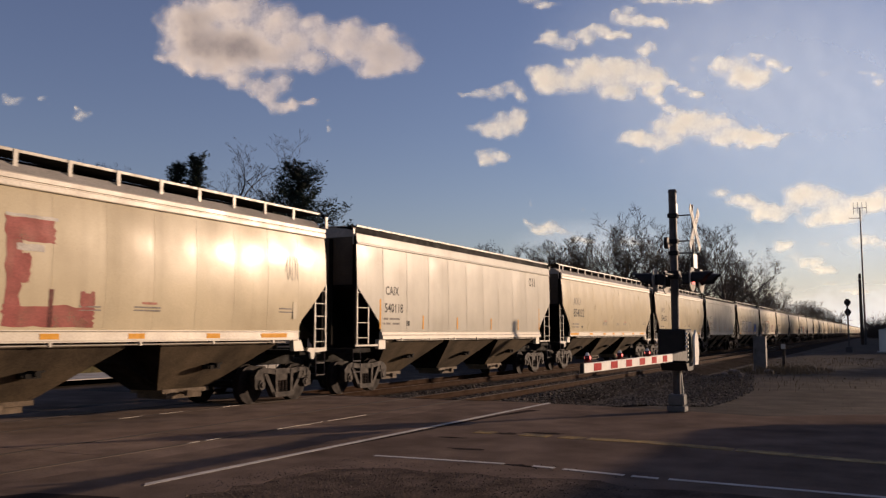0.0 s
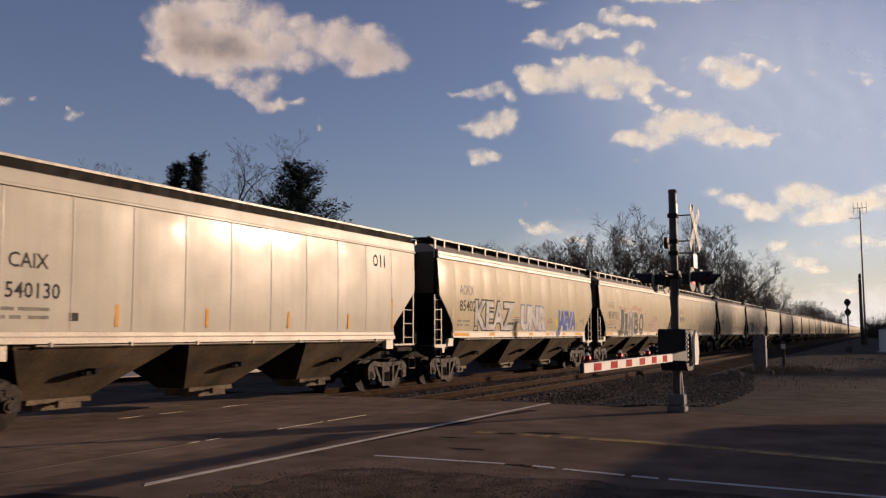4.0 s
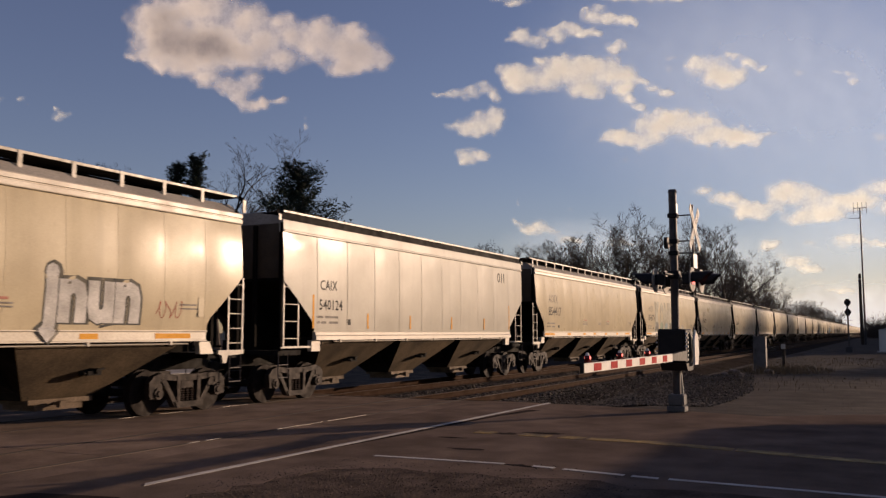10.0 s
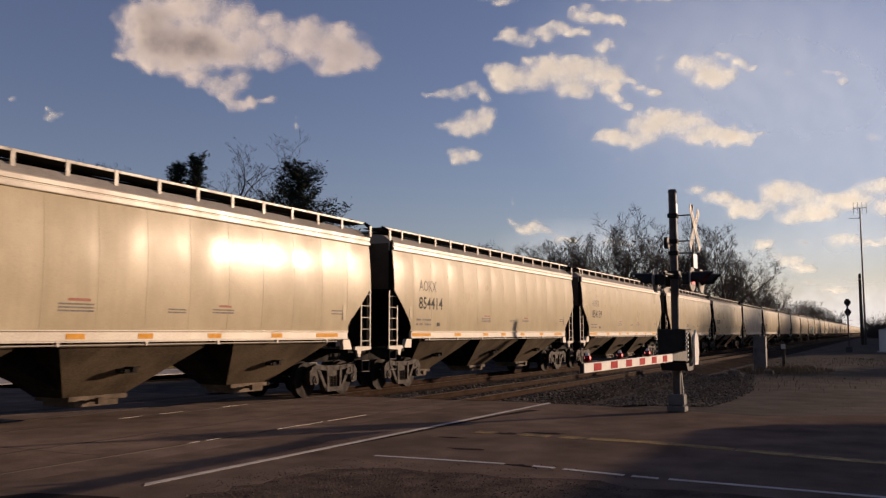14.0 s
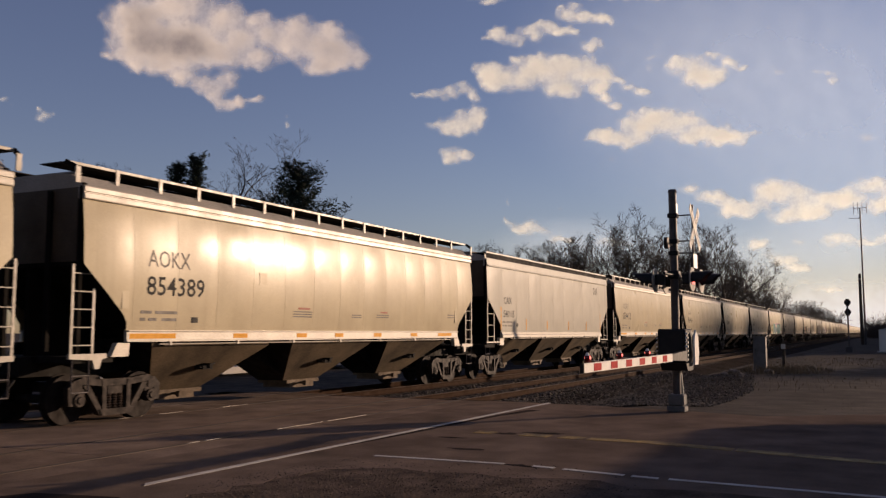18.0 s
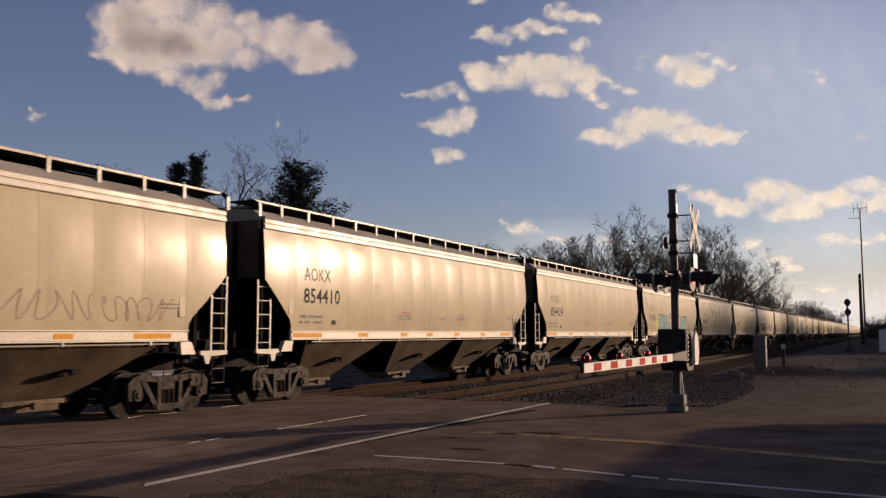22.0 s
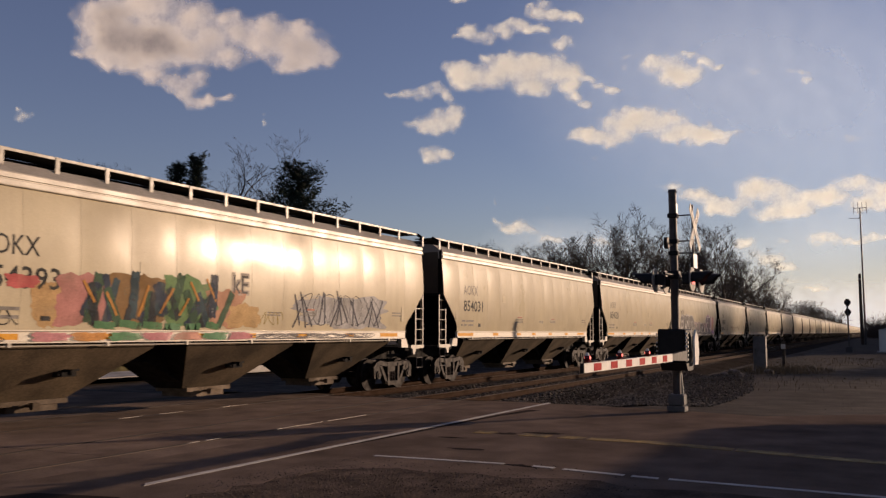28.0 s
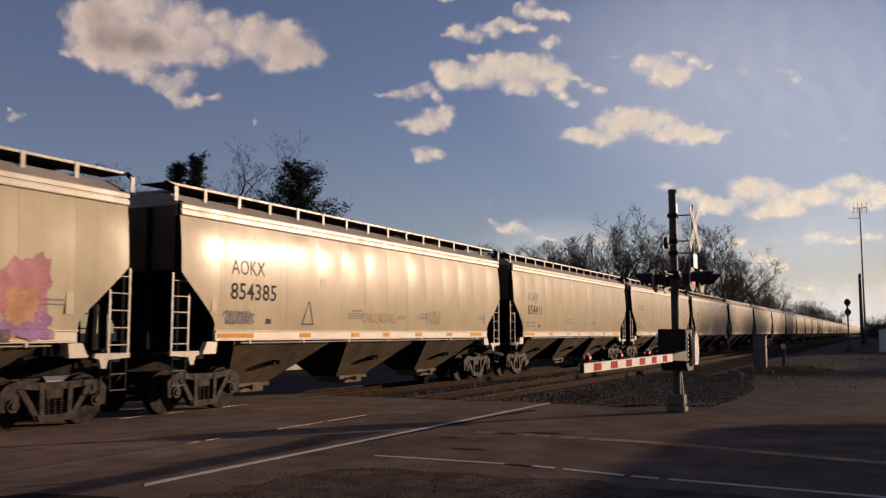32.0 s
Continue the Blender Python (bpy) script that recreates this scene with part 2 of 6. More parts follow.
def prism(bm, pts, axis, a0, a1):
    """A flat outline pushed from a0 to a1 along an axis: 'y' takes (x, z) points, 'z' takes (x, y), 'x' takes (y, z)."""
    put = {"y": lambda p, a: (p[0], a, p[1]), "z": lambda p, a: (p[0], p[1], a), "x": lambda p, a: (a, p[0], p[1])}[axis]
    lo = [bm.verts.new(put(p, a0)) for p in pts]
    hi = [bm.verts.new(put(p, a1)) for p in pts]
    n = len(pts)
    bm.faces.new(lo), bm.faces.new(hi[::-1])
    for i in range(n):
        bm.faces.new((lo[i], hi[i], hi[(i + 1) % n], lo[(i + 1) % n]))
    bmesh.ops.recalc_face_normals(bm, faces=bm.faces[:])
    return bm


def B():
    return bmesh.new()


# ---- setting: ground, road, tracks ----
TRACK_FAR, TRACK_NEAR = 14.35, 10.38  # centre lines
GAUGE = 1.51


def flat(name, pts, z, material, parent=None, label="", kind="structure", category="", thick=0.05):
    bm = prism(B(), pts, "z", z - thick, z)
    ob = part(name, bm, material, parent, label)
    if parent is None:
        tagged(ob, label, category, kind=kind)
    return ob


def ground_height(x, y):
    """Flat by the road, falling gently away to the dirt yard and behind the far track."""
    h = -0.008
    k = min(1.0, max(0.0, (x - 19.5) / 6.0))
    if y < 8.2:
        h -= 0.12 * k * min(1.0, max(0.0, (8.2 - y) / 2.0))
        h -= 0.05 * k + 0.05 * k * noise.noise(Vector((x * 0.25, y * 0.25, 0)))
    if x > 20.6 and y > 5.5:
        d = min(1.0, (y - 5.5) / 2.0)
        h = h * (1 - d) - 0.37 * d
    if y > 17:
        h -= 0.35 * min(1.0, (y - 17) / 6.0)
        h -= 0.45 * min(1.0, max(0.0, (72 - x) / 6.0)) * min(1.0, (y - 17) / 9.0) * min(1.0, max(0.0, (52 - y) / 4.0))
    return h


def ground_sheet():
    xs = sorted(set([-3000, -800, -200, -60, -20] + [i * 1.5 for i in range(-8, 60)] + [95, 120, 160, 240, 400, 800, 1600, 4200]))
    ys = sorted(set([-3000, -800, -200, -60, -20, -10] + [i * 1.0 for i in range(-6, 30)] + [34, 40, 50, 70, 120, 300, 1000, 3500]))
    bm = B()
    grid = [[bm.verts.new((x, y, ground_height(x, y))) for y in ys] for x in xs]
    for i in range(len(xs) - 1):
        for j in range(len(ys) - 1):
            bm.faces.new((grid[i][j], grid[i + 1][j], grid[i + 1][j + 1], grid[i][j + 1]))
    return tagged(part("ground", bm, M_DIRT, smooth=True), "brown gravelly dirt ground around the railway crossing", "ground", kind="structure")


ground_sheet()
# the road that crosses the tracks, and the apron on which the camera stands
tagged(flat("road", [(7.0, 8.9), (20.7, 8.9), (20.4, 6.6), (19.9, 4.2), (19.2, 2.2), (20.5, 0.5), (22.5, -8), (23, -60), (12.5, -60), (10.0, -6), *[(9.95 + 0.16 * math.sin(i * 2.3) + 0.1 * math.sin(i * 5.1), -4 + 0.5 * i) for i in range(20)], *[(9.5 - 0.3 * i, 6.25 + 0.035 * i + 0.09 * math.sin(i * 2.9)) for i in range(10)], (-6, 7.4), (-30, 7.5), (-30, 8.9)], 0.0, M_ASPHALT), "worn grey-brown asphalt road at the railway crossing", "road")
tagged(flat("road", [(6.0, 16.4), (19.5, 16.4), (19.0, 30), (17.0, 90), (9.0, 90), (7.5, 30)], -0.02, M_ASPHALT, thick=0.95), "asphalt road running on beyond the tracks", "road")
# lot and wall are guessed: pale surfaces that supply the bright strip
tagged(flat("pavement", [(-30, 38.5), (64, 38.5), (64, 44.0), (-30, 44.0)], -0.77, M_PALE), "pale concrete lot, guessed for the bright ground beyond the tracks", "pavement")
wall_low = tagged(part("low_wall", box(B(), 43.4, 53.6, 36.3, 36.65, -0.85, -0.42, 0.02), M_PALE), "low white wall added for the bright strip beyond the tracks", "wall", kind="structure")
tagged(flat("verge", [(-60, 44.05), (320, 44.05), (320, 75), (-60, 75)], -0.32, M_GRASS, thick=0.6), "dull winter grass verge beyond the tracks", "grass")

tagged(flat("gravel_shoulder", [(-6, 6.9), (10.4, 6.55), (10.4, -30), (-6, -30)], -0.003, M_SHOULDER, thick=0.02), "brown trodden gravel shoulder beside the asphalt", "gravel")

# crossing panels between and beside the rails
crossing = tagged(empty("crossing_surface"), "asphalt and rubber crossing panels between the rails", "crossing", kind="structure")
for name, y0, y1 in (("panel", 8.9, TRACK_NEAR - 0.79), ("panel", TRACK_NEAR - 0.70, TRACK_NEAR + 0.70), ("panel", TRACK_NEAR + 0.80, TRACK_FAR - 0.80), ("panel", TRACK_FAR - 0.70, TRACK_FAR + 0.70), ("panel", TRACK_FAR + 0.80, 16.4)):
    x = -30.0
    while x < 20.4:
        x1 = min(x + 2.45, 20.6 + 0.1 * (y0 - 9))
        part(name, box(B(), x + 0.003, x1 - 0.003, y0, y1, -0.12, -0.004 + 0.004 * math.sin(x * 3 + y0)), M_PANEL, crossing)
        x += 2.45


def rail_bm(x0, x1, y):
    """A rail section: head, web and foot."""
    bm = B()
    sec = [(-0.07, -0.17), (0.07, -0.17), (0.07, -0.155), (0.012, -0.135), (0.012, -0.045), (0.036, -0.032), (0.036, -0.004), (0.028, 0.0), (-0.028, 0.0), (-0.036, -0.004), (-0.036, -0.032), (-0.012, -0.045), (-0.012, -0.135), (-0.07, -0.155)]
    return prism(bm, [(y + a, z) for a, z in sec], "x", x0, x1)


def track(yc, lift):
    t = tagged(empty("railway_track", pose(0, yc, lift)), "railway track with worn steel rails on wooden ties", "track", kind="structure")
    for s in (-1, 1):
        r = part("rail", rail_bm(-60, 900, s * GAUGE / 2), M_RAIL, t, "brown rusty steel rail")
        part("rail_head", box(B(), 20.7, 900, s * GAUGE / 2 - 0.029, s * GAUGE / 2 + 0.029, 0.0, 0.004), M_RAILTOP, r, "polished running surface")
        # short pale strips laid on the dusty head as painted glints
        for a, b in {(TRACK_NEAR, -1): ((13.0, 14.4), (14.6, 16.0), (10.75, 11.0), (11.15, 11.5)), (TRACK_FAR, -1): ((13.2, 13.8), (14.3, 15.0), (16.2, 17.2))}.get((yc, s), ()):
            part("rail_head", box(B(), a, b, s * GAUGE / 2 - 0.018, s * GAUGE / 2 + 0.018, 0.002, 0.005), M_GLINT, r, "pale strip painted as a glint on the rail head")
        part("rail_head", box(B(), -60, 20.69, s * GAUGE / 2 - 0.042, s * GAUGE / 2 + 0.042, -0.02, 0.002), M_DUSTRAIL, r, "dusty running surface in the crossing")
    tie = mesh_of("tie", box(B(), -0.11, 0.11, -1.3, 1.3, -0.34, -0.165, 0.012), M_TIE)
    for i in range(70):
        share("tie", tie, t, pose(21.0 + i * 0.55 + random.uniform(-0.02, 0.02), random.uniform(-0.03, 0.03), random.uniform(-0.012, 0.006), 0, 0, random.uniform(-0.8, 0.8)))
    plate = mesh_of("tie_plate", box(B(), -0.09, 0.09, -0.17, 0.17, -0.165, -0.15), M_WHEEL)
    for i in range(40 if yc == TRACK_NEAR else 0):
        for s in (-1, 1):
            share("tie_plate", plate, t, pose(21.0 + i * 0.55, s * GAUGE / 2, 0))
    return t


track(TRACK_NEAR, 0.0)
track(TRACK_FAR, 0.0)


# ballast: a bed with sloping shoulders, and loose stones on it
def ballast_top(x, y):
    """Height of the ballast bed across the two tracks."""
    near = TRACK_NEAR - 1.55
    far = TRACK_FAR + 1.6
    h = -0.25
    if y < near:
        h -= (near - y) * 0.16
    if y > far:
        h -= (y - far) * 0.35
    for c in (TRACK_NEAR, TRACK_FAR):
        if abs(y - c) < 1.3:
            h += 0.02
    return h + 0.05 * min(1, max(0, (y - 5) / 3)) + 0.02 * noise.noise(Vector((x * 0.8, y * 0.8, 3)))


def ballast_edge(x):
    """Near edge of the ballast: it spreads out towards the mast and narrows along the line."""
    return 7.9 - 4.0 * min(1, max(0, (x - 20.6) / 1.5)) if x < 30 else 3.9 + min(3.4, (x - 30) * 0.12)


bm = B()
xs = [20.6 + 0.5 * i for i in range(80)] + [62, 70, 85, 110, 160, 250, 500, 900]
rows = []
for x in xs:
    e = ballast_edge(x)
    ys = [e + (18.2 - e) * j / 26 for j in range(27)]
    rows.append([bm.verts.new((x, y, max(ballast_top(x, y), ground_height(x, y) + 0.012))) for y in ys])
for i in range(len(rows) - 1):
    for j in range(26):
        bm.faces.new((rows[i][j], rows[i + 1][j], rows[i + 1][j + 1], rows[i][j + 1]))
tagged(part("ballast_bed", bm, M_BALLAST, smooth=True), "dark grey crushed-stone ballast bed under the tracks", "ballast", kind="structure")


def stone_shapes(n, size):
    shapes = []
    rnd = random.Random(5)
    for k in range(n):
        b = B()
        bmesh.ops.create_icosphere(b, subdivisions=1, radius=1.0)
        for v in b.verts:
            v.co = Vector((v.co.x * rnd.uniform(0.7, 1.2), v.co.y * rnd.uniform(0.7, 1.1), v.co.z * rnd.uniform(0.45, 0.85))) * size
        vs = [tuple(v.co) for v in b.verts]
        fs = [[v.index for v in f.verts] for f in b.faces]
        shapes.append((vs, fs))
        b.free()
    return shapes


def scatter(name, places, shapes, material, label, category):
    """Loose pieces joined into one mesh."""
    rnd = random.Random(9)
    vs, fs = [], []
    for x, y, z, s in places:
        v0, f0 = rnd.choice(shapes)
        r = Euler((rnd.uniform(-0.6, 0.6), rnd.uniform(-0.6, 0.6), rnd.uniform(0, 6.3))).to_matrix()
        o = len(vs)
        vs += [tuple(r @ Vector(v) * s + Vector((x, y, z))) for v in v0]
        fs += [[o + i for i in f] for f in f0]
    me = bpy.data.meshes.new(name)
    me.from_pydata(vs, [], fs)
    me.materials.append(material)
    return tagged(new(name, me), label, category, kind="stuff")


rnd = random.Random(3)
places = []
while len(places) < 13000:
    x = 20.7 + 24 * rnd.random() ** 1.6
    e = ballast_edge(x)
    y = rnd.uniform(e - 0.15, 13.2)
    if any(abs(y - c) < 0.1 for c in (TRACK_NEAR - 0.755, TRACK_NEAR + 0.755, TRACK_FAR - 0.755)):
        continue
    places.append((x, y, max(ballast_top(x, y), ground_height(x, y)) + 0.012, rnd.uniform(0.6, 1.5)))
scatter("ballast_stones", places, stone_shapes(8, 0.034), M_STONE, "loose grey crushed stones of the track ballast", "gravel")
places = []
while len(places) < 3200:
    x, y = rnd.uniform(5.5, 11.2), rnd.uniform(2.5, 6.9)
    if y > 7.0 - 0.25 * abs(x - 8.5) or (x > 9.9 and rnd.random() < 0.6 + 0.3 * (x - 9.9)):
        continue
    places.append((x, y, 0.002, rnd.uniform(0.25, 0.9)))
scatter("loose_gravel", places, stone_shapes(6, 0.014), M_GRAVEL, "loose gravel on the shoulder beside the road", "gravel")
places = [(rnd.uniform(22, 60), rnd.uniform(-2, 4.5), 0, rnd.uniform(0.3, 1.2)) for i in range(500)]
places = [(x, y, ground_height(x, y) + 0.005, s) for x, y, z, s in places]
scatter("yard_gravel", places, stone_shapes(6, 0.015), M_STONE, "scattered small stones on the dirt yard", "gravel")

# road markings, 4 mm proud of the asphalt
def marking(name, pts, material, label):
    return tagged(flat(name, pts, 0.006, material, thick=0.004), label, "road marking")


marking("stop_line", [(7.58, 7.40), (7.70, 7.51), (20.65, 7.31), (20.6, 7.20)], M_LINE, "worn white painted line across the road before the tracks")
for y0, y1, x0, x1 in ((6.35, 4.45, 10.80, 10.86), (4.05, 3.75, 10.84, 10.80), (3.62, 2.82, 10.76, 10.62), (2.72, 2.40, 10.6, 10.56), (2.28, -6.0, 10.56, 9.9)):
    marking("edge_line", [(x0 - 0.05, y0), (x0 + 0.05, y0), (x1 + 0.05, y1), (x1 - 0.05, y1)], M_LINE, "thin worn white edge line on the asphalt")
for x0, y0, x1, y1 in ((14.10, 6.3, 14.08, 5.95), (14.06, 5.45, 14.02, 4.95), (14.0, 4.75, 13.98, 4.35), (13.98, 4.28, 13.94, 3.4), (13.94, 3.38, 13.59, 2.0), (13.58, 1.96, 13.06, 0.0), (13.05, -0.05, 11.0, -8.0)):
    marking("centre_line", [(x0 - 0.16, y0), (x0 + 0.16, y0), (x1 + 0.16, y1), (x1 - 0.16, y1)], M_YLINE, "faded yellow centre line on the asphalt")


def tar(pts, seed):
    r = random.Random(seed)
    return tagged(flat("tar_patch", [(x + r.uniform(-0.04, 0.04), y + r.uniform(-0.03, 0.03)) for x, y in pts], 0.003, M_TAR, thick=0.003), "dark tar spot or other dark mark on the asphalt", "tar patch")


def blotch(cx, cy, rx, ry, seed):
    r = random.Random(seed)
    return tar([(cx + rx * math.cos(a * 0.45) * r.uniform(0.6, 1.1), cy + ry * math.sin(a * 0.45) * r.uniform(0.6, 1.1)) for a in range(14)], seed)


blotch(10.82, 4.12, 0.09, 0.34, 1), blotch(14.09, 5.72, 0.13, 0.22, 2), blotch(14.42, 5.17, 0.14, 0.38, 3), blotch(11.99, 5.53, 0.10, 0.32, 4), blotch(13.2, 6.3, 0.06, 0.30, 7)
# long dark band along the stop line
tar([(18.6, 6.75), (17.0, 7.02), (15.2, 7.10), (13.2, 7.18), (11.2, 7.30), (11.2, 7.36), (13.2, 7.33), (15.2, 7.27), (17.0, 7.20), (18.6, 7.0)], 5)
# dark strip on the asphalt at the lower left
tar([(5.2, 8.9), (6.75, 8.15), (7.0, 7.1), (6.6, 7.0), (6.2, 7.9), (4.8, 8.7)], 6)


# ---- the hopper cars ----
def side_y(z, bulge):
    """Half-width of the car side at a height: a shallow outward curve."""
    k = (z - 1.70) / 2.5
    return 1.46 + bulge * 4 * k * (1 - k) - 0.03 * k


SILL_TOP, EAVE = 1.71, 4.15


def skin(x, z, bulge, s=-1):
    """Half-width of the dented side at a place: every panel between two seams is a shallow pillow."""
    half, seams, deep_ = (8.485, 14, 0.0145) if bulge > 0.05 else (7.935, 11, 0.014)
    panel = (x + half) / (2 * half) * seams
    j = (z - SILL_TOP) / (EAVE - SILL_TOP) * 16
    env = max(0.0, min(1, j / 3, (16 - j) / 2))
    dent = deep_ * env * math.sin(math.pi * (panel - math.floor(panel))) * (0.55 + 0.45 * math.sin(math.floor(panel) * 2.4 + 1))
    return side_y(z, bulge) + dent + 0.008 * env * noise.noise(Vector((x * 0.6, s * 5.0, z * 0.6)))


def side_sheet(half, cut_x, cut_z0, cut_z1, bulge, seams, s):
    """One side: a gently dented sheet with the two lower corners cut away; s is -1 for the near side."""
    bm = B()
    n, rows_ = seams * 10, 16
    grid = []
    for j in range(rows_ + 1):
        z = SILL_TOP + (EAVE - SILL_TOP) * j / rows_
        if z < cut_z0:
            xe = half - cut_x
        elif z < cut_z1:
            xe = half - cut_x * (cut_z1 - z) / (cut_z1 - cut_z0)
        else:
            xe = half
        line = []
        for i in range(n + 1):
            x = max(-xe, min(xe, -half + 2 * half * i / n))
            line.append(bm.verts.new((x, s * skin(x, z, bulge, s), z)))
        grid.append(line)
    for j in range(rows_):
        for i in range(n):
            q = (grid[j][i], grid[j][i + 1], grid[j + 1][i + 1], grid[j + 1][i])
            bm.faces.new(q if s < 0 else q[::-1])
    bmesh.ops.remove_doubles(bm, verts=bm.verts[:], dist=0.0005)
    return bm


def ladder(bm, x0, x1, y, z0, z1, n, r=0.016, short=None):
    for x in (x0, x1):
        bar(bm, (x, y, z0), (x, y, short if short and x == x0 else z1), 0.02, 0.05)
    for i in range(n):
        z = z0 + (z1 - z0) * (i + 0.5) / n
        rod(bm, (x0, y, z), (x1, y, z), r, n=6)
    return bm


WHEEL_R = 0.457


def wheelset_mesh():
    bm = B()
    rod(bm, (0, -0.95, 0), (0, 0.95, 0), 0.085, n=12)
    for s in (-1, 1):
        y = s * GAUGE / 2
        rod(bm, (0, y - 0.065, 0), (0, y + 0.065, 0), WHEEL_R, WHEEL_R, n=36)
        rod(bm, (0, y - s * 0.085, 0), (0, y - s * 0.06, 0), WHEEL_R + 0.028, n=36)
        rod(bm, (0, y + s * 0.02, 0), (0, y + s * 0.10, 0), 0.15, 0.12, n=20)
    return mesh_of("wheelset", bm, M_WHEEL)


WHEELSET = wheelset_mesh()


def side_frame_mesh(s):
    """Cast truck side: top chord, sloping tension arms, spring opening and pedestal jaws over the axle ends."""
    bm = B()
    y0, y1 = s * 1.0, s * 1.14
    prism(bm, [(-1.02, 0.80), (-0.80, 0.87), (-0.35, 0.82), (0.35, 0.82), (0.80, 0.87), (1.02, 0.80), (1.02, 0.68), (0.8, 0.74), (0.35, 0.69), (-0.35, 0.69), (-0.8, 0.74), (-1.02, 0.68)], "y", y0, y1)
    for k in (-1, 1):
        prism(bm, [(k * 1.00, 0.82), (k * 1.14, 0.68), (k * 1.12, 0.36), (k * 1.00, 0.36), (k * 0.98, 0.60), (k * 0.82, 0.62), (k * 0.82, 0.74)], "y", y0, y1)
        prism(bm, [(k * 0.80, 0.72), (k * 0.66, 0.72), (k * 0.30, 0.20), (k * 0.40, 0.16)], "y", y0, y1)
        prism(bm, [(k * 0.36, 0.80), (k * 0.26, 0.80), (k * 0.24, 0.22), (k * 0.34, 0.22)], "y", y0 * 1.005, y1 * 1.01)
    prism(bm, [(-0.42, 0.26), (0.42, 0.26), (0.34, 0.14), (-0.34, 0.14)], "y", y0, y1 * 1.02)
    return mesh_of("side_frame", bm, M_CAST)


def bolster_mesh():
    bm = box(B(), -0.20, 0.20, -1.1, 1.1, 0.52, 0.72, 0.02)
    box(bm, -0.30, 0.30, -0.35, 0.35, 0.70, 0.86)
    return mesh_of("bolster", bm, M_CAST)


def springs_mesh():
    bm = B()
    prev = None
    for k in range(13):
        z, r = 0.26 + k * 0.0235, 0.062 if k % 2 else 0.042
        cur = [bm.verts.new((r * math.cos(6.2832 * i / 8), -1.07 + r * math.sin(6.2832 * i / 8), z)) for i in range(8)]
        if prev:
            for i in range(8):
                bm.faces.new((prev[i], prev[(i + 1) % 8], cur[(i + 1) % 8], cur[i]))
        prev = cur
    return mesh_of("spring", bm, M_CAST)


def bearing_mesh():
    bm = B()
    for s in (-1,):
        rod(bm, (0, s * 1.0, 0), (0, s * 1.17, 0), 0.13, 0.12, n=14)
        rod(bm, (0, s * 1.17, 0), (0, s * 1.20, 0), 0.07, 0.06, n=10)
        box(bm, -0.14, 0.14, s * 0.99, s * 1.12, 0.08, 0.20)
    return mesh_of("bearing", bm, M_CAST)


SIDE_FRAMES, BOLSTER, SPRINGS, BEARING = (side_frame_mesh(-1), side_frame_mesh(1)), bolster_mesh(), springs_mesh(), bearing_mesh()


def bogie(parent, x, full=True):
    b = share("bogie", BOLSTER, parent, pose(x, 0, 0))
    share("side_frame", SIDE_FRAMES[0], b)
    if full:
        share("side_frame", SIDE_FRAMES[1], b)
        for xs_ in (-0.14, 0.0, 0.14):
            share("spring", SPRINGS, b, pose(xs_, 0, 0))
        for k in (-1, 1):
            share("bearing", BEARING, b, pose(k * 0.889, 0, WHEEL_R))
    for k in (-1, 1):
        share("wheelset", WHEELSET, b, pose(k * 0.889, 0, WHEEL_R))
    return b


def bays_bm(half_sill, n):
    """The funnel-shaped hopper bays below the sill."""
    bays = []
    w = 2 * (half_sill - 0.55) / n
    for i in range(n):
        c = 4.7 * (i - (n - 1) / 2) * half_sill / 7.46
        bm = B()
        top = [bm.verts.new((c + a * 1.90, b * 1.37, 1.58)) for a, b in ((-1, -1), (1, -1), (1, 1), (-1, 1))]
        mid = [bm.verts.new((c + a * 1.88, b * 1.35, 1.40)) for a, b in ((-1, -1), (1, -1), (1, 1), (-1, 1))]
        low = [bm.verts.new((c + (0.58 if a > 0 else -0.95), b * 0.40, 0.46)) for a, b in ((-1, -1), (1, -1), (1, 1), (-1, 1))]
        for u, v in ((top, mid), (mid, low)):
            for k in range(4):
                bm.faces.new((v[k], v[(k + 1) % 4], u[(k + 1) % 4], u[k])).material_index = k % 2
        bm.faces.new(low[::-1]), bm.faces.new(top)
        bays.append((c, bm))
    return bays


def gate_bm():
    bm = B()
    box(bm, -0.86, 0.60, -0.46, 0.46, 0.38, 0.47)
    box(bm, -0.70, 0.40, -0.42, 0.42, 0.26, 0.38)
    rod(bm, (-0.3, -0.70, 0.38), (-0.3, 0.70, 0.38), 0.03, n=8)
    box(bm, -0.38, -0.24, -0.72, -0.62, 0.32, 0.44)
    return bm


def catch_bm():
    """The small latch box and lever on a bay's face."""
    bm = B()
    box(bm, -0.16, 0.16, -1.16, -0.92, 0.90, 0.98)
    rod(bm, (-0.22, -1.12, 0.94), (0.26, -1.12, 1.02), 0.022, n=6)
    rod(bm, (0.05, -1.20, 0.98), (0.05, -0.95, 0.98), 0.05, n=10)
    return bm


TRUCK_IN = 1.95  # from the coupler face to the truck centre


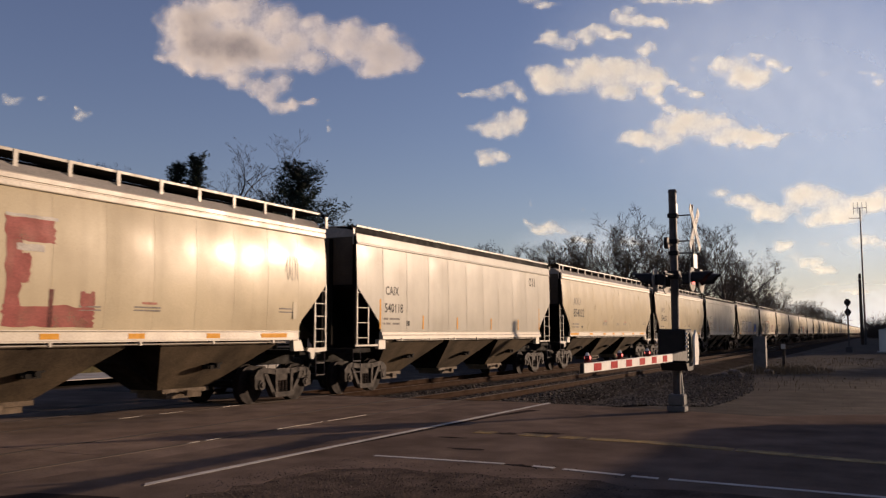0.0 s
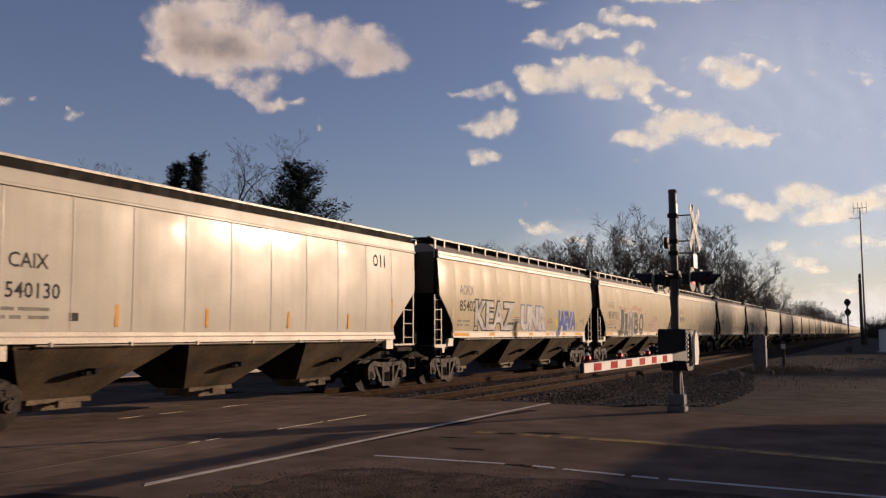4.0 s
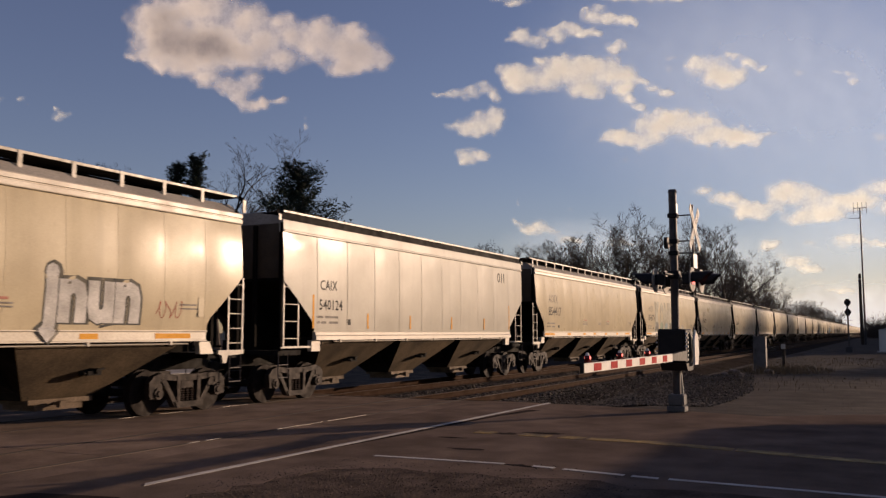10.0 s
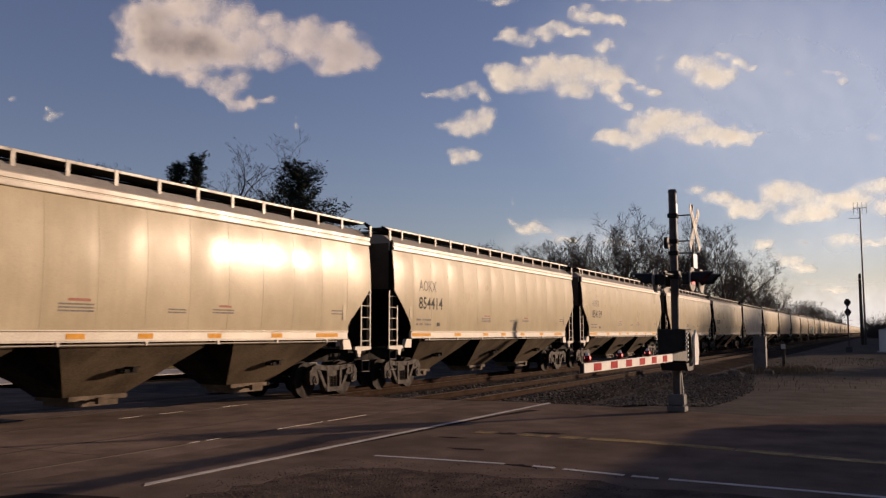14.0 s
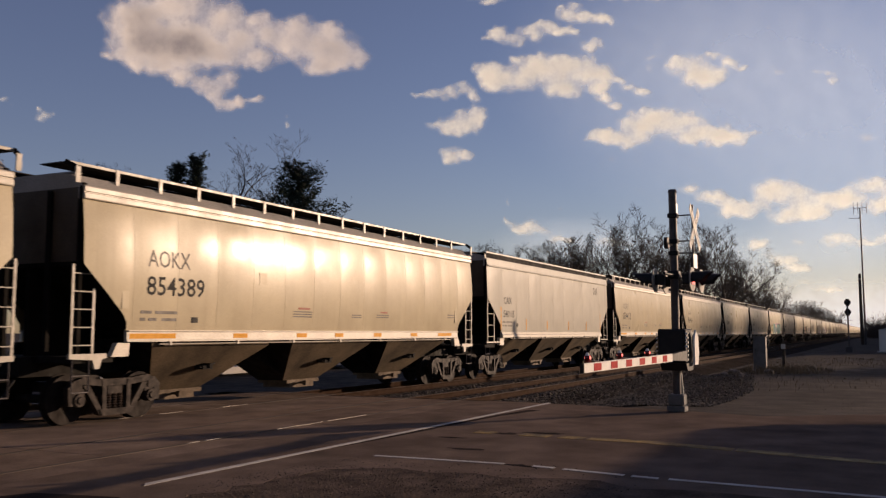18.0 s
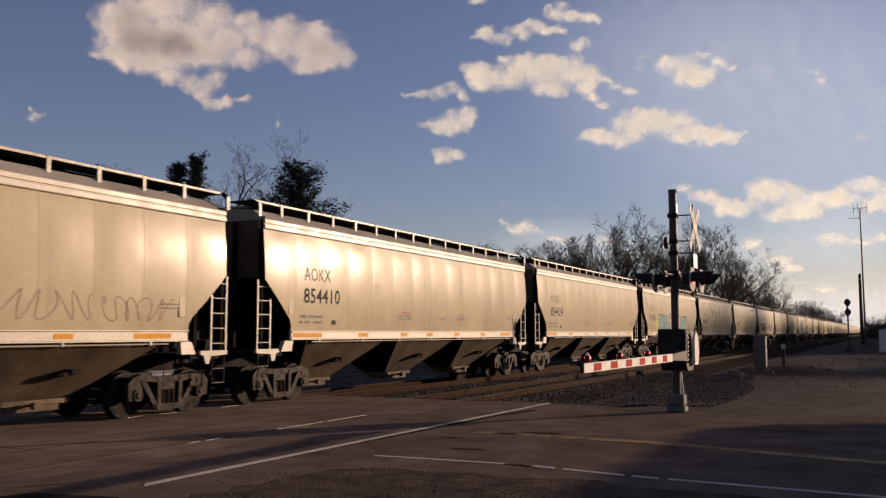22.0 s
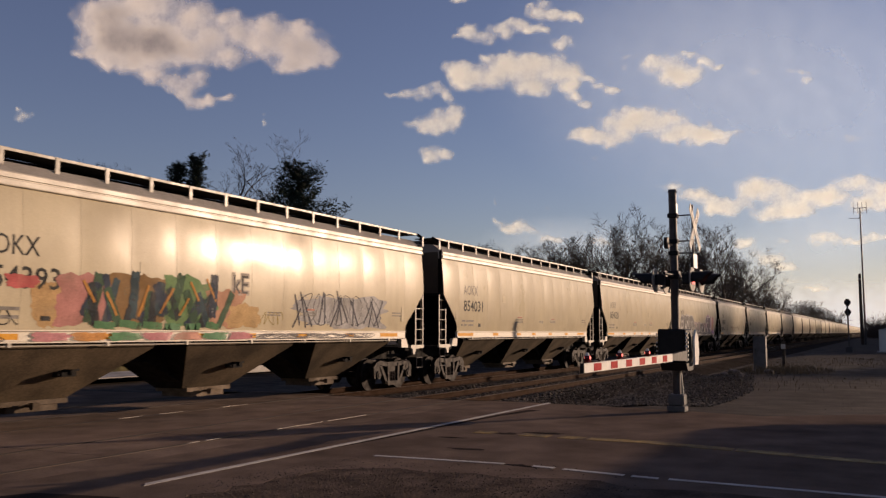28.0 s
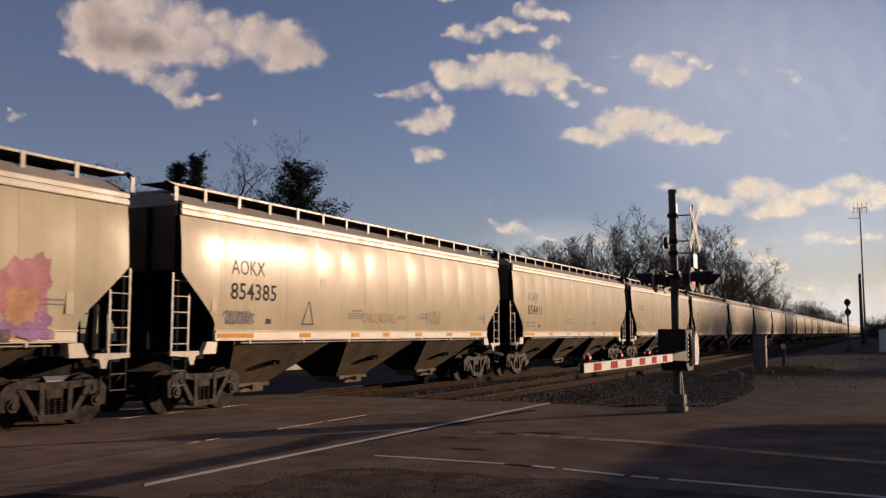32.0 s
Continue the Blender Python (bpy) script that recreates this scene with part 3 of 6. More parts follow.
def build_car(kind, full):
    """One covered hopper car; its origin is at rail level in its middle, and its front points to -x."""
    cream = kind == "cream"
    length, over = (18.41, 0.72) if cream else (17.63, 0.88)
    half = length / 2 - over
    bulge = 0.075 if cream else 0.02
    cut_x, cut_z0, cut_z1 = (1.10, 1.93, 2.92) if cream else (1.32, 1.90, 2.95)
    seams = 14 if cream else 11
    paint = M_CREAM if cream else M_GREY
    car = empty("hopper_car")
    P = lambda name, bm, m, parent=car, label="", smooth=False: part(name, bm, m, parent, label, smooth)
    sill_half = half - cut_x - 0.02
    near = P("side_wall", side_sheet(half, cut_x, cut_z0, cut_z1, bulge, seams, -1), paint, smooth=True)
    far = P("side_wall", side_sheet(half, cut_x, cut_z0, cut_z1, bulge, seams, 1), paint, smooth=True)
    # weld seams and ribs, thin strips that stand a little proud
    if full:
        for i in range(1, seams):
            x = -half + 2 * half * i / seams
            if abs(x) > half - cut_x:
                continue
            bm = B()
            prev = None
            w = 0.004 if cream else 0.013
            for k in range(9):
                z = SILL_TOP + 0.01 + (EAVE - SILL_TOP - 0.03) * k / 8
                y = -skin(x, z, bulge) - (0.0015 if cream else 0.005)
                cur = (bm.verts.new((x - w, y, z)), bm.verts.new((x, y - 0.002, z)), bm.verts.new((x + w, y, z)))
                if prev:
                    for a in (0, 1):
                        bm.faces.new((prev[a], prev[a + 1], cur[a + 1], cur[a]))
                prev = cur
            P("weld_seam", bm, paint, near)
    for s in (-1, 1):
        bm = B()
        y = side_y(SILL_TOP, bulge)
        prism(bm, [(s * (y - 0.06), 1.515), (s * (y + 0.035), 1.515), (s * (y + 0.035), 1.535), (s * (y + 0.012), 1.545), (s * (y + 0.012), 1.70), (s * (y + 0.05), 1.715), (s * (y + 0.05), 1.735), (s * (y - 0.06), 1.735)] if cream else
              [(s * (y - 0.06), 1.50), (s * (y + 0.06), 1.50), (s * (y + 0.06), 1.60), (s * (y + 0.03), 1.63), (s * (y + 0.03), 1.70), (s * (y - 0.06), 1.73)], "x", -sill_half, sill_half)
        sill = P("side_sill", bm, M_SILL)
        if full and s < 0:
            bm = B()
            rod(bm, (-sill_half + 0.8, -y - 0.06, 1.465), (sill_half - 0.6, -y - 0.06, 1.465), 0.014, n=8)
            P("pipe", bm, M_WHITE, sill, "pale air pipe under the sill")
            for i in range(7):
                bm = B()
                x = -sill_half + 1.1 + i * (2 * sill_half - 2.2) / 6
                box(bm, x - 0.03, x + 0.03, -y - 0.09, -y + 0.02, 1.445, 1.52)
                P("pipe_clamp", bm, M_WHITE, sill)
            if cream:
                for i, (x, w) in enumerate(((0.06, 1.25), (3.1, 0.5), (5.5, 0.42), (7.2, 0.40), (9.2, 0.42), (11.4, 0.42), (13.25, 1.0))):
                    if x + w > 2 * sill_half - 0.02:
                        w = 2 * sill_half - 0.04 - x
                    P("stripe", box(B(), -sill_half + x, -sill_half + x + w, -y - 0.017, -y - 0.012, 1.575, 1.675), M_YELLOW, sill, "yellow reflective stripe")
        # eave moulding
        bm = B()
        e = side_y(EAVE, bulge)
        if cream:
            prism(bm, [(s * (e - 0.05), 4.12), (s * (e + 0.05), 4.12), (s * (e + 0.055), 4.14), (s * (e + 0.05), 4.22), (s * (e + 0.02), 4.235), (s * (e + 0.02), 4.25), (s * (e + 0.05), 4.26), (s * (e + 0.05), 4.34), (s * (e + 0.02), 4.365), (s * (e - 0.12), 4.38), (s * (e - 0.12), 4.12)], "x", -half, half)
        else:
            prism(bm, [(s * (e - 0.05), 4.13), (s * (e + 0.05), 4.13), (s * (e + 0.05), 4.17), (s * (e + 0.02), 4.19), (s * (e + 0.0), 4.42), (s * (e - 0.12), 4.45), (s * (e - 0.12), 4.13)], "x", -half, half)
        P("eave", bm, M_SILL if cream else paint)
    # roof with a raised hatch trough
    bm = B()
    z0 = 4.36 if cream else 4.43
    ridge = 0.23 if cream else 0.13
    prism(bm, [(-1.41, z0), (-1.12, z0 + ridge), (-0.55, z0 + ridge + 0.06), (0.55, z0 + ridge + 0.06), (1.12, z0 + ridge), (1.41, z0), (1.40, z0 - 0.1), (-1.40, z0 - 0.1)], "x", -half + 0.02, half - 0.02)
    roof = P("roof", bm, M_ROOF)
    if full:
        # coaming toned near-black, since the trough behind the posts is shaded
        P("hatch_coaming", box(B(), -half + 0.9, half - 0.9, -0.50, 0.50, z0 + 0.20, z0 + (0.42 if cream else 0.30), 0.02), M_UNDER, roof)
        for i in range(6):
            x = -half + 1.6 + i * (2 * half - 3.2) / 5
            bm = B()
            box(bm, x - 0.9, x + 0.9, -0.54, 0.54, z0 + (0.42 if cream else 0.28), z0 + (0.47 if cream else 0.33), 0.02)
            P("hatch_cover", bm, M_ROOF, roof)
    # running boards along the roof edges
    zt = 4.82 if cream else 4.67
    yb = 1.20 if cream else 1.41
    for s in (-1, 1):
        xa, xb = (-half - 0.22, half + 0.22) if cream else (-half + 0.05, half - 0.05)
        # the board's near-black colour stands for the shade beneath it
        board = P("running_board", box(B(), xa, xb, s * (yb - 0.66), s * (yb - 0.02), zt - 0.05, zt - 0.03), M_UNDER, label="steel grating walkway along the roof, toned dark for its shaded underside")
        P("board_edge", box(B(), xa, xb, s * (yb - 0.02), s * yb, zt - 0.055, zt, 0.004), M_WHITE, board, "pale edge strip of the walkway")
        if s < 0 or not cream:
            if cream and full:
                for i in range(14):
                    x = -half + 1.02 + 1.148 * i
                    P("post", box(B(), x - 0.045, x + 0.045, s * (yb + 0.012), s * (yb - 0.012), z0 + 0.10, zt - 0.002), M_WHITE, board)
            elif not cream:
                # dark strip in place of the shadow under the walkway edge
                P("board_skirt", box(B(), xa, xb, s * (yb - 0.07), s * (yb - 0.03), z0 - 0.02, zt - 0.06), M_UNDER, board)
        if cream and s < 0 and not full:
            P("rail_posts", box(B(), xa, xb, s * (yb - 0.02), s * (yb - 0.03), z0 + 0.1, zt - 0.05), M_ROOF, board)
    for k in (-1, 1):
        # ends: upper wall, slope sheet, corner posts, platform, ladders, brake gear
        bm = B()
        xe = k * (half - 0.03)
        xi = k * (half - cut_x - 1.05)
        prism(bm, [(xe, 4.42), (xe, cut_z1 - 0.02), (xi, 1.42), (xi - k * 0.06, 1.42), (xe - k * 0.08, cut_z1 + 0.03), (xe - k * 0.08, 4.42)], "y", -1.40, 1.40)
        end = P("end_wall", bm, M_SHADE, label="sloping end wall, toned near-black for the shade between cars")
        # plate added only to fill the dark opening under the end
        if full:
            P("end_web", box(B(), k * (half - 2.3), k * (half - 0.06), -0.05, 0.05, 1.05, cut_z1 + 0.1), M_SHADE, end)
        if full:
            P("end_sheet", box(B(), k * (half - 0.028), k * (half - 0.012), -1.30, 1.30, cut_z1 + 0.06, 4.34), M_ENDS, end, "upper end sheet, its paint toned dark for shade")
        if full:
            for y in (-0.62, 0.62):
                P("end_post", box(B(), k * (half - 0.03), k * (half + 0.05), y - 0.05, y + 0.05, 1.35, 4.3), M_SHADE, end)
            # end of the walkway: a sloping brace down to the corner
            P("walkway_brace", bar(B(), (k * (half + 0.21), -yb + 0.01, zt - 0.03), (k * (half + 0.12), -1.42, zt - 0.16), 0.03, 0.09), M_SHADE, end)
            P("corner_handhold", bar(B(), (k * (half + 0.12), -1.42, zt - 0.12), (k * (half + 0.12), -1.42, 4.40), 0.03, 0.10), M_WHITE, end, "pale corner upright")
        for s in (-1, 1):
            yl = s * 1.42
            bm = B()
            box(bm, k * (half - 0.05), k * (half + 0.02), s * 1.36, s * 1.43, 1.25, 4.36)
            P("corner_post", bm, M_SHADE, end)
            if not full and s > 0:
                continue
            # far-side ladders and plates take the shade tone instead of pale paint
            if cream:
                P("ladder", ladder(B(), k * (half - 0.34), k * (half + 0.14), yl, 1.30, 2.92, 5, r=0.013, short=2.5), M_WHITE if s < 0 else M_SHADE, end, "steel side ladder, pale on the near side, shade-toned on the far")
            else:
                P("ladder", ladder(B(), k * (half - 0.66), k * (half - 0.06), yl + s * 0.02, 1.34, 3.0, 4, r=0.013), M_WHITE if s < 0 else M_SHADE, end, "steel side ladder, pale on the near side, shade-toned on the far")
            if not full:
                continue
            bm = B()
            if cream:
                prism(bm, [(k * (half + 0.18), 1.31), (k * (half - 0.66), 1.31), (k * (half - 0.68), 1.23), (k * (half - 0.56), 1.20), (k * (half - 0.51), 1.03), (k * (half - 0.40), 1.03), (k * (half - 0.35), 1.19), (k * (half + 0.18), 1.22)], "y", s * 1.38, s * 1.44)
            else:
                prism(bm, [(k * (half + 0.02), 1.36), (k * (half - 1.2), 1.36), (k * (half - 1.2), 1.31), (k * (half + 0.02), 1.31)], "y", s * 1.38, s * 1.44)
            P("end_sill_plate", bm, M_WHITE if s < 0 else M_SHADE, end, "steel plate at the end sill, pale near, shade-toned on the far side")
            bm = B()
            prism(bm, [(k * (half - 0.80), 1.24), (k * (half - 1.22), 1.24), (k * (half - 1.26), 1.50), (k * (half - 0.94), 1.50)] if cream else [(k * (half - 1.28), 1.22), (k * (half - 1.66), 1.22), (k * (half - 1.66), 1.5), (k * (half - 1.28), 1.5)], "y", s * 1.30, s * 1.42)
            P("bolster_end", bm, M_SILL if s < 0 else M_SHADE, end)
            bm = B()
            for x in (half + 0.10, half - 0.28):
                rod(bm, (k * x, yl, 1.20), (k * x, yl, 0.62), 0.014, n=6)
            for z in (0.62, 0.92):
                rod(bm, (k * (half + 0.10), yl, z), (k * (half - 0.28), yl, z), 0.014, n=6)
            P("stirrup_step", bm, M_DGALV, end)
        # draft gear and coupler
        if not full:
            bogie(car, k * (length / 2 - TRUCK_IN), full)
            continue
        bm = B()
        box(bm, k * (half - 2.6), k * (length / 2 - 0.40), -0.32, 0.32, 0.88, 1.25)
        box(bm, k * (half - 0.9), k * (half + 0.02), -1.36, 1.36, 1.14, 1.26)
        P("end_platform", bm, M_UNDER)
        bm = B()
        box(bm, k * (length / 2 - 0.42), k * (length / 2 - 0.12), -0.09, 0.09, 0.80, 0.96)
        box(bm, k * (length / 2 - 0.16), k * (length / 2 + 0.05), -0.17, 0.17, 0.74, 1.02, 0.03)
        P("coupler", bm, M_UNDER)
        if full:
            bm = B()
            rod(bm, (k * (length / 2 - 0.3), -0.35, 0.85), (k * (length / 2 - 0.05), -0.3, 0.45), 0.03, n=8)
            P("air_hose", bm, M_SBLACK)
        bogie(car, k * (length / 2 - TRUCK_IN), full)
    # dark ridge blocks that join the bays and fill the shaded gaps
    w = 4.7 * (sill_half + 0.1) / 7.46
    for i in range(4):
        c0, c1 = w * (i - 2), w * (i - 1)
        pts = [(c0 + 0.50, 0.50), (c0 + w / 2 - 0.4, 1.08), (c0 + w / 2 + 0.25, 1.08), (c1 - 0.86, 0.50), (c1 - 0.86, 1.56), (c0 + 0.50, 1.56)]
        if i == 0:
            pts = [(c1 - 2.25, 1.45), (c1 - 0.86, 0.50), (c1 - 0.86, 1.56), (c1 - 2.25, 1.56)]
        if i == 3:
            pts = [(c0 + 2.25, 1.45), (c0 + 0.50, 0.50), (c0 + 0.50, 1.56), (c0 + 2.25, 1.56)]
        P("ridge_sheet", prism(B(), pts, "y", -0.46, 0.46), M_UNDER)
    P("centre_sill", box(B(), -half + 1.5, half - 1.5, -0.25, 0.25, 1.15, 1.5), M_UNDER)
    gate_me = catch_me = None
    for c, bm in bays_bm(sill_half + 0.1, 3):
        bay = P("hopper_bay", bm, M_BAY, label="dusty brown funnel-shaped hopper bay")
        bay.data.materials.append(M_UNDER)  # shade of the cross slopes, put in as a near-black material
        if full:
            gate_me = gate_me or mesh_of("outlet_gate", gate_bm(), M_GATE)
            catch_me = catch_me or mesh_of("latch", catch_bm(), M_UNDER)
            share("outlet_gate", gate_me, bay, pose(c, 0, 0))
            share("latch", catch_me, bay, pose(c, 0, 0))
    # the small stencils that every car carries: too fine to read, so bars
    if full:
        for x, z, w, h, m in ((1.42, 2.09, 0.30, 0.06, M_GREYLET), (1.80, 2.09, 0.62, 0.06, M_GREYLET), (1.42, 1.95, 0.14, 0.06, M_GREYLET), (1.64, 1.95, 0.22, 0.06, M_GREYLET), (2.0, 1.95, 0.42, 0.06, M_GREYLET), (2.85, 1.97, 0.2, 0.15, M_BLACK), (6.6, 2.28, 0.5, 0.05, M_REDLET), (6.4, 2.20, 0.8, 0.03, M_GREYLET), (6.4, 2.14, 0.8, 0.03, M_GREYLET), (6.4, 2.08, 0.8, 0.03, M_GREYLET), (9.1, 2.16, 0.5, 0.03, M_GREYLET), (9.1, 2.10, 0.5, 0.03, M_GREYLET), (10.6, 2.26, 0.4, 0.045, M_REDLET), (10.4, 2.18, 0.7, 0.03, M_GREYLET), (10.4, 2.12, 0.7, 0.03, M_GREYLET), (15.0, 2.26, 0.5, 0.035, M_GREYLET), (15.0, 2.18, 0.6, 0.03, M_GREYLET)):
            if x + w < 2 * half - 1.0 and (cream or x < 6 or x > 12):
                y = -max(skin(-half + x + w * q, z, bulge) for q in (0, 0.33, 0.66, 1)) - 0.003
                P("stencil", box(B(), -half + x, -half + x + w, y, y + 0.004, z - h / 2, z + h / 2), m, near)
        if cream:
            y = -max(skin(-half + q, 2.9, bulge) for q in (5.05, 5.2, 5.33)) - 0.003
            P("placard", box(B(), -half + 5.05, -half + 5.33, y, y + 0.004, 2.80, 3.06), paint, near, "small pale square placard")
            for x in (-half + 0.92, half - 1.42):
                y = -max(skin(x + q, 2.3, bulge) for q in (0, 0.15, 0.3)) - 0.008
                P("card_plate", box(B(), x, x + 0.17, y, y + 0.008, 2.02 if x > 0 else 2.14, 2.42 if x > 0 else 2.48), paint, near)
        if not cream:
            for x, h in ((1.22, 0.85), (3.9, 0.42), (6.4, 0.40), (9.3, 0.40), (12.0, 0.40), (2 * half - 1.45, 0.9)):
                y = -max(skin(-half + x + 0.04, z, bulge) for z in (1.82, 2.0, 2.3)) - 0.003
                P("stripe", box(B(), -half + x, -half + x + 0.085, y, y + 0.004, 1.80, 1.80 + h), M_YELLOW, near, "orange reflective stripe")
    return car, half, bulge, near


def text_mesh(words, width, height, bold=0.0, slant=0.0):
    """Letters in the built-in font, scaled to a width and height, lying in x and y from the lower left corner."""
    c = bpy.data.curves.new("letters", "FONT")
    c.body, c.offset, c.resolution_u, c.shear = words, bold, 2, slant
    ob = bpy.data.objects.new("letters", c)
    me = bpy.data.meshes.new_from_object(ob)
    bpy.data.objects.remove(ob)
    bpy.data.curves.remove(c)
    co = np.array([v.co[:] for v in me.vertices])
    lo, hi = co.min(0), co.max(0)
    s = np.array([width / (hi[0] - lo[0]), height / (hi[1] - lo[1]), 1.0])
    for v, p in zip(me.vertices, (co - lo) * s):
        v.co = p
    return me


def on_side(name, me, material, parent, x, z, bulge, lift, label=""):
    """Lays a flat mesh on the near side of a car, bent to its curve."""
    bm = B()
    bm.from_mesh(me)
    top, wide = max(v.co.y for v in bm.verts), max(v.co.x for v in bm.verts)
    cuts = [(1, c) for c in ([1.74 - z, 1.76 - z] + [0.2 * k for k in range(1, int(top / 0.2) + 1)] if top > 0.3 else [])]
    cuts += [(0, 0.3 * k) for k in range(1, int(wide / 0.3) + 1)] if wide > 0.5 else []
    for axis, c in cuts:
        if 0.01 < c < (wide, top)[axis] - 0.01:
            bmesh.ops.bisect_plane(bm, geom=bm.verts[:] + bm.edges[:] + bm.faces[:], plane_co=(c, c, 0), plane_no=((1, 0, 0), (0, 1, 0))[axis])
    lift = 0.003 + max(0.0, lift - 0.0145) * 0.45
    for v in bm.verts:
        h = z + v.co.y
        y = skin(x + v.co.x, h, bulge) if h > 1.75 else side_y(1.71, bulge) + 0.051
        v.co = (x + v.co.x, -y - lift, h)
    bm.to_mesh(me)
    bm.free()
    me.materials.clear()
    me.materials.append(material)
    ob = new(name, me)
    ob.parent = parent
    if label:
        ob["label"] = label
    return ob


SPRAY = {}


def spray(rgb):
    if rgb not in SPRAY:
        m = SPRAY[rgb] = mat("spray_paint", rgb, 0.62, 0, 0.3, 2.5, 40, 0.03, spec=0.10)
        nt = m.node_tree
        n, mr, tc = nt.nodes.new("ShaderNodeTexNoise"), nt.nodes.new("ShaderNodeMapRange"), nt.nodes.new("ShaderNodeTexCoord")
        n.inputs["Scale"].default_value, n.inputs["Detail"].default_value = 2.2, 7
        mr.inputs[1].default_value, mr.inputs[2].default_value, mr.inputs[3].default_value, mr.inputs[4].default_value = 0.3, 0.7, 0.62, 1.0
        nt.links.new(tc.outputs["Object"], n.inputs["Vector"]), nt.links.new(n.outputs[0], mr.inputs[0])
        nt.links.new(mr.outputs[0], nt.nodes["Principled BSDF"].inputs["Alpha"])
    return SPRAY[rgb]


def cloud_patch(w, h, seed, n=40):
    """A ragged-edged patch of sprayed colour."""
    bm = B()
    r = random.Random(seed)
    ph = [r.uniform(0, 6.3) for k in range(6)]
    rim = []
    for i in range(n):
        a = 6.2832 * i / n
        k = 1 + 0.10 * math.sin(3 * a + ph[0]) + 0.07 * math.sin(7 * a + ph[1]) + 0.06 * math.sin(13 * a + ph[2]) + r.uniform(-0.04, 0.04)
        sq = 1 / max(abs(math.cos(a)), abs(math.sin(a))) ** 0.7
        rim.append((w / 2 + w / 2 * 0.86 * k * math.cos(a) * sq, h / 2 + h / 2 * 0.86 * k * math.sin(a) * sq))
    rings = [[bm.verts.new((w / 2 + (x - w / 2) * q, min(max(h / 2 + (y - h / 2) * q, 0.0), h * 1.15), 0)) for x, y in rim] for q in (1.0, 0.66, 0.33)]
    mid = bm.verts.new((w / 2, h / 2, 0))
    for u, v in ((0, 1), (1, 2)):
        for i in range(n):
            bm.faces.new((rings[u][i], rings[u][(i + 1) % n], rings[v][(i + 1) % n], rings[v][i]))
    for i in range(n):
        bm.faces.new((rings[2][i], rings[2][(i + 1) % n], mid))
    me = bpy.data.meshes.new("patch")
    bm.to_mesh(me)
    bm.free()
    return me


def scrawl(w, h, seed, loops=7, r=0.012):
    """A looping hand-drawn line, as a flat ribbon."""
    rn = random.Random(seed)
    pts = []
    n = loops * 10
    a, b = rn.uniform(0.6, 1.0), rn.uniform(0, 6)
    for i in range(n):
        t = i / (n - 1)
        ph = t * loops * 6.2832
        pts.append(Vector((w * (0.06 + 0.84 * t) + 0.05 * w * math.cos(ph + b), h * (0.5 + 0.42 * math.sin(ph * a + 0.7 * math.sin(ph * 0.37 + b))), 0)))
    bm = B()
    prev = None
    for i in range(n):
        d = (pts[min(i + 1, n - 1)] - pts[max(i - 1, 0)]).normalized()
        o = Vector((-d.y, d.x, 0)) * r
        cur = (bm.verts.new(pts[i] + o), bm.verts.new(pts[i] - o))
        if prev:
            bm.faces.new((prev[0], prev[1], cur[1], cur[0]))
        prev = cur
    me = bpy.data.meshes.new("scrawl")
    bm.to_mesh(me)
    bm.free()
    return me


def brush_stroke(w, h, seed):
    """An oblong patch of paint with wavering edges."""
    rn = random.Random(seed)
    n = 9
    d = 0.10 * min(w, h)
    edge = [(w * i / n, rn.uniform(-d, d)) for i in range(n)] + [(w + rn.uniform(-d, d), h * i / n) for i in range(n)]
    edge += [(w - w * i / n, h + rn.uniform(-d, d)) for i in range(n)] + [(rn.uniform(-d, d), h - h * i / n) for i in range(n)]
    bm = B()
    bm.faces.new([bm.verts.new((x, max(y, 0.0), 0)) for x, y in edge])
    bmesh.ops.triangulate(bm, faces=bm.faces[:])
    me = bpy.data.meshes.new("stroke")
    bm.to_mesh(me)
    bm.free()
    return me


# ---- the crossing signal with its lowered gate ----
def ring_disc(bm, c, axis, r, depth, n=28):
    a = Vector(c)
    rod(bm, a - axis * depth / 2, a + axis * depth / 2, r, n=n)
    return bm


def hood(bm, c, axis, r, depth, n=14):
    """A half-round visor over a lamp, open below."""
    side = axis.cross(Vector((0, 0, 1))).normalized()
    up = Vector((0, 0, 1))
    prev = None
    for i in range(n + 1):
        a = math.pi * (-0.12 + 1.24 * i / n)
        o = (side * math.cos(a) + up * math.sin(a)) * r
        cur = (bm.verts.new(Vector(c) + o), bm.verts.new(Vector(c) + o + axis * depth * (0.55 + 0.45 * math.sin(max(0, min(math.pi, a))))))
        if prev:
            bm.faces.new((prev[0], prev[1], cur[1], cur[0]))
        prev = cur
    return bm


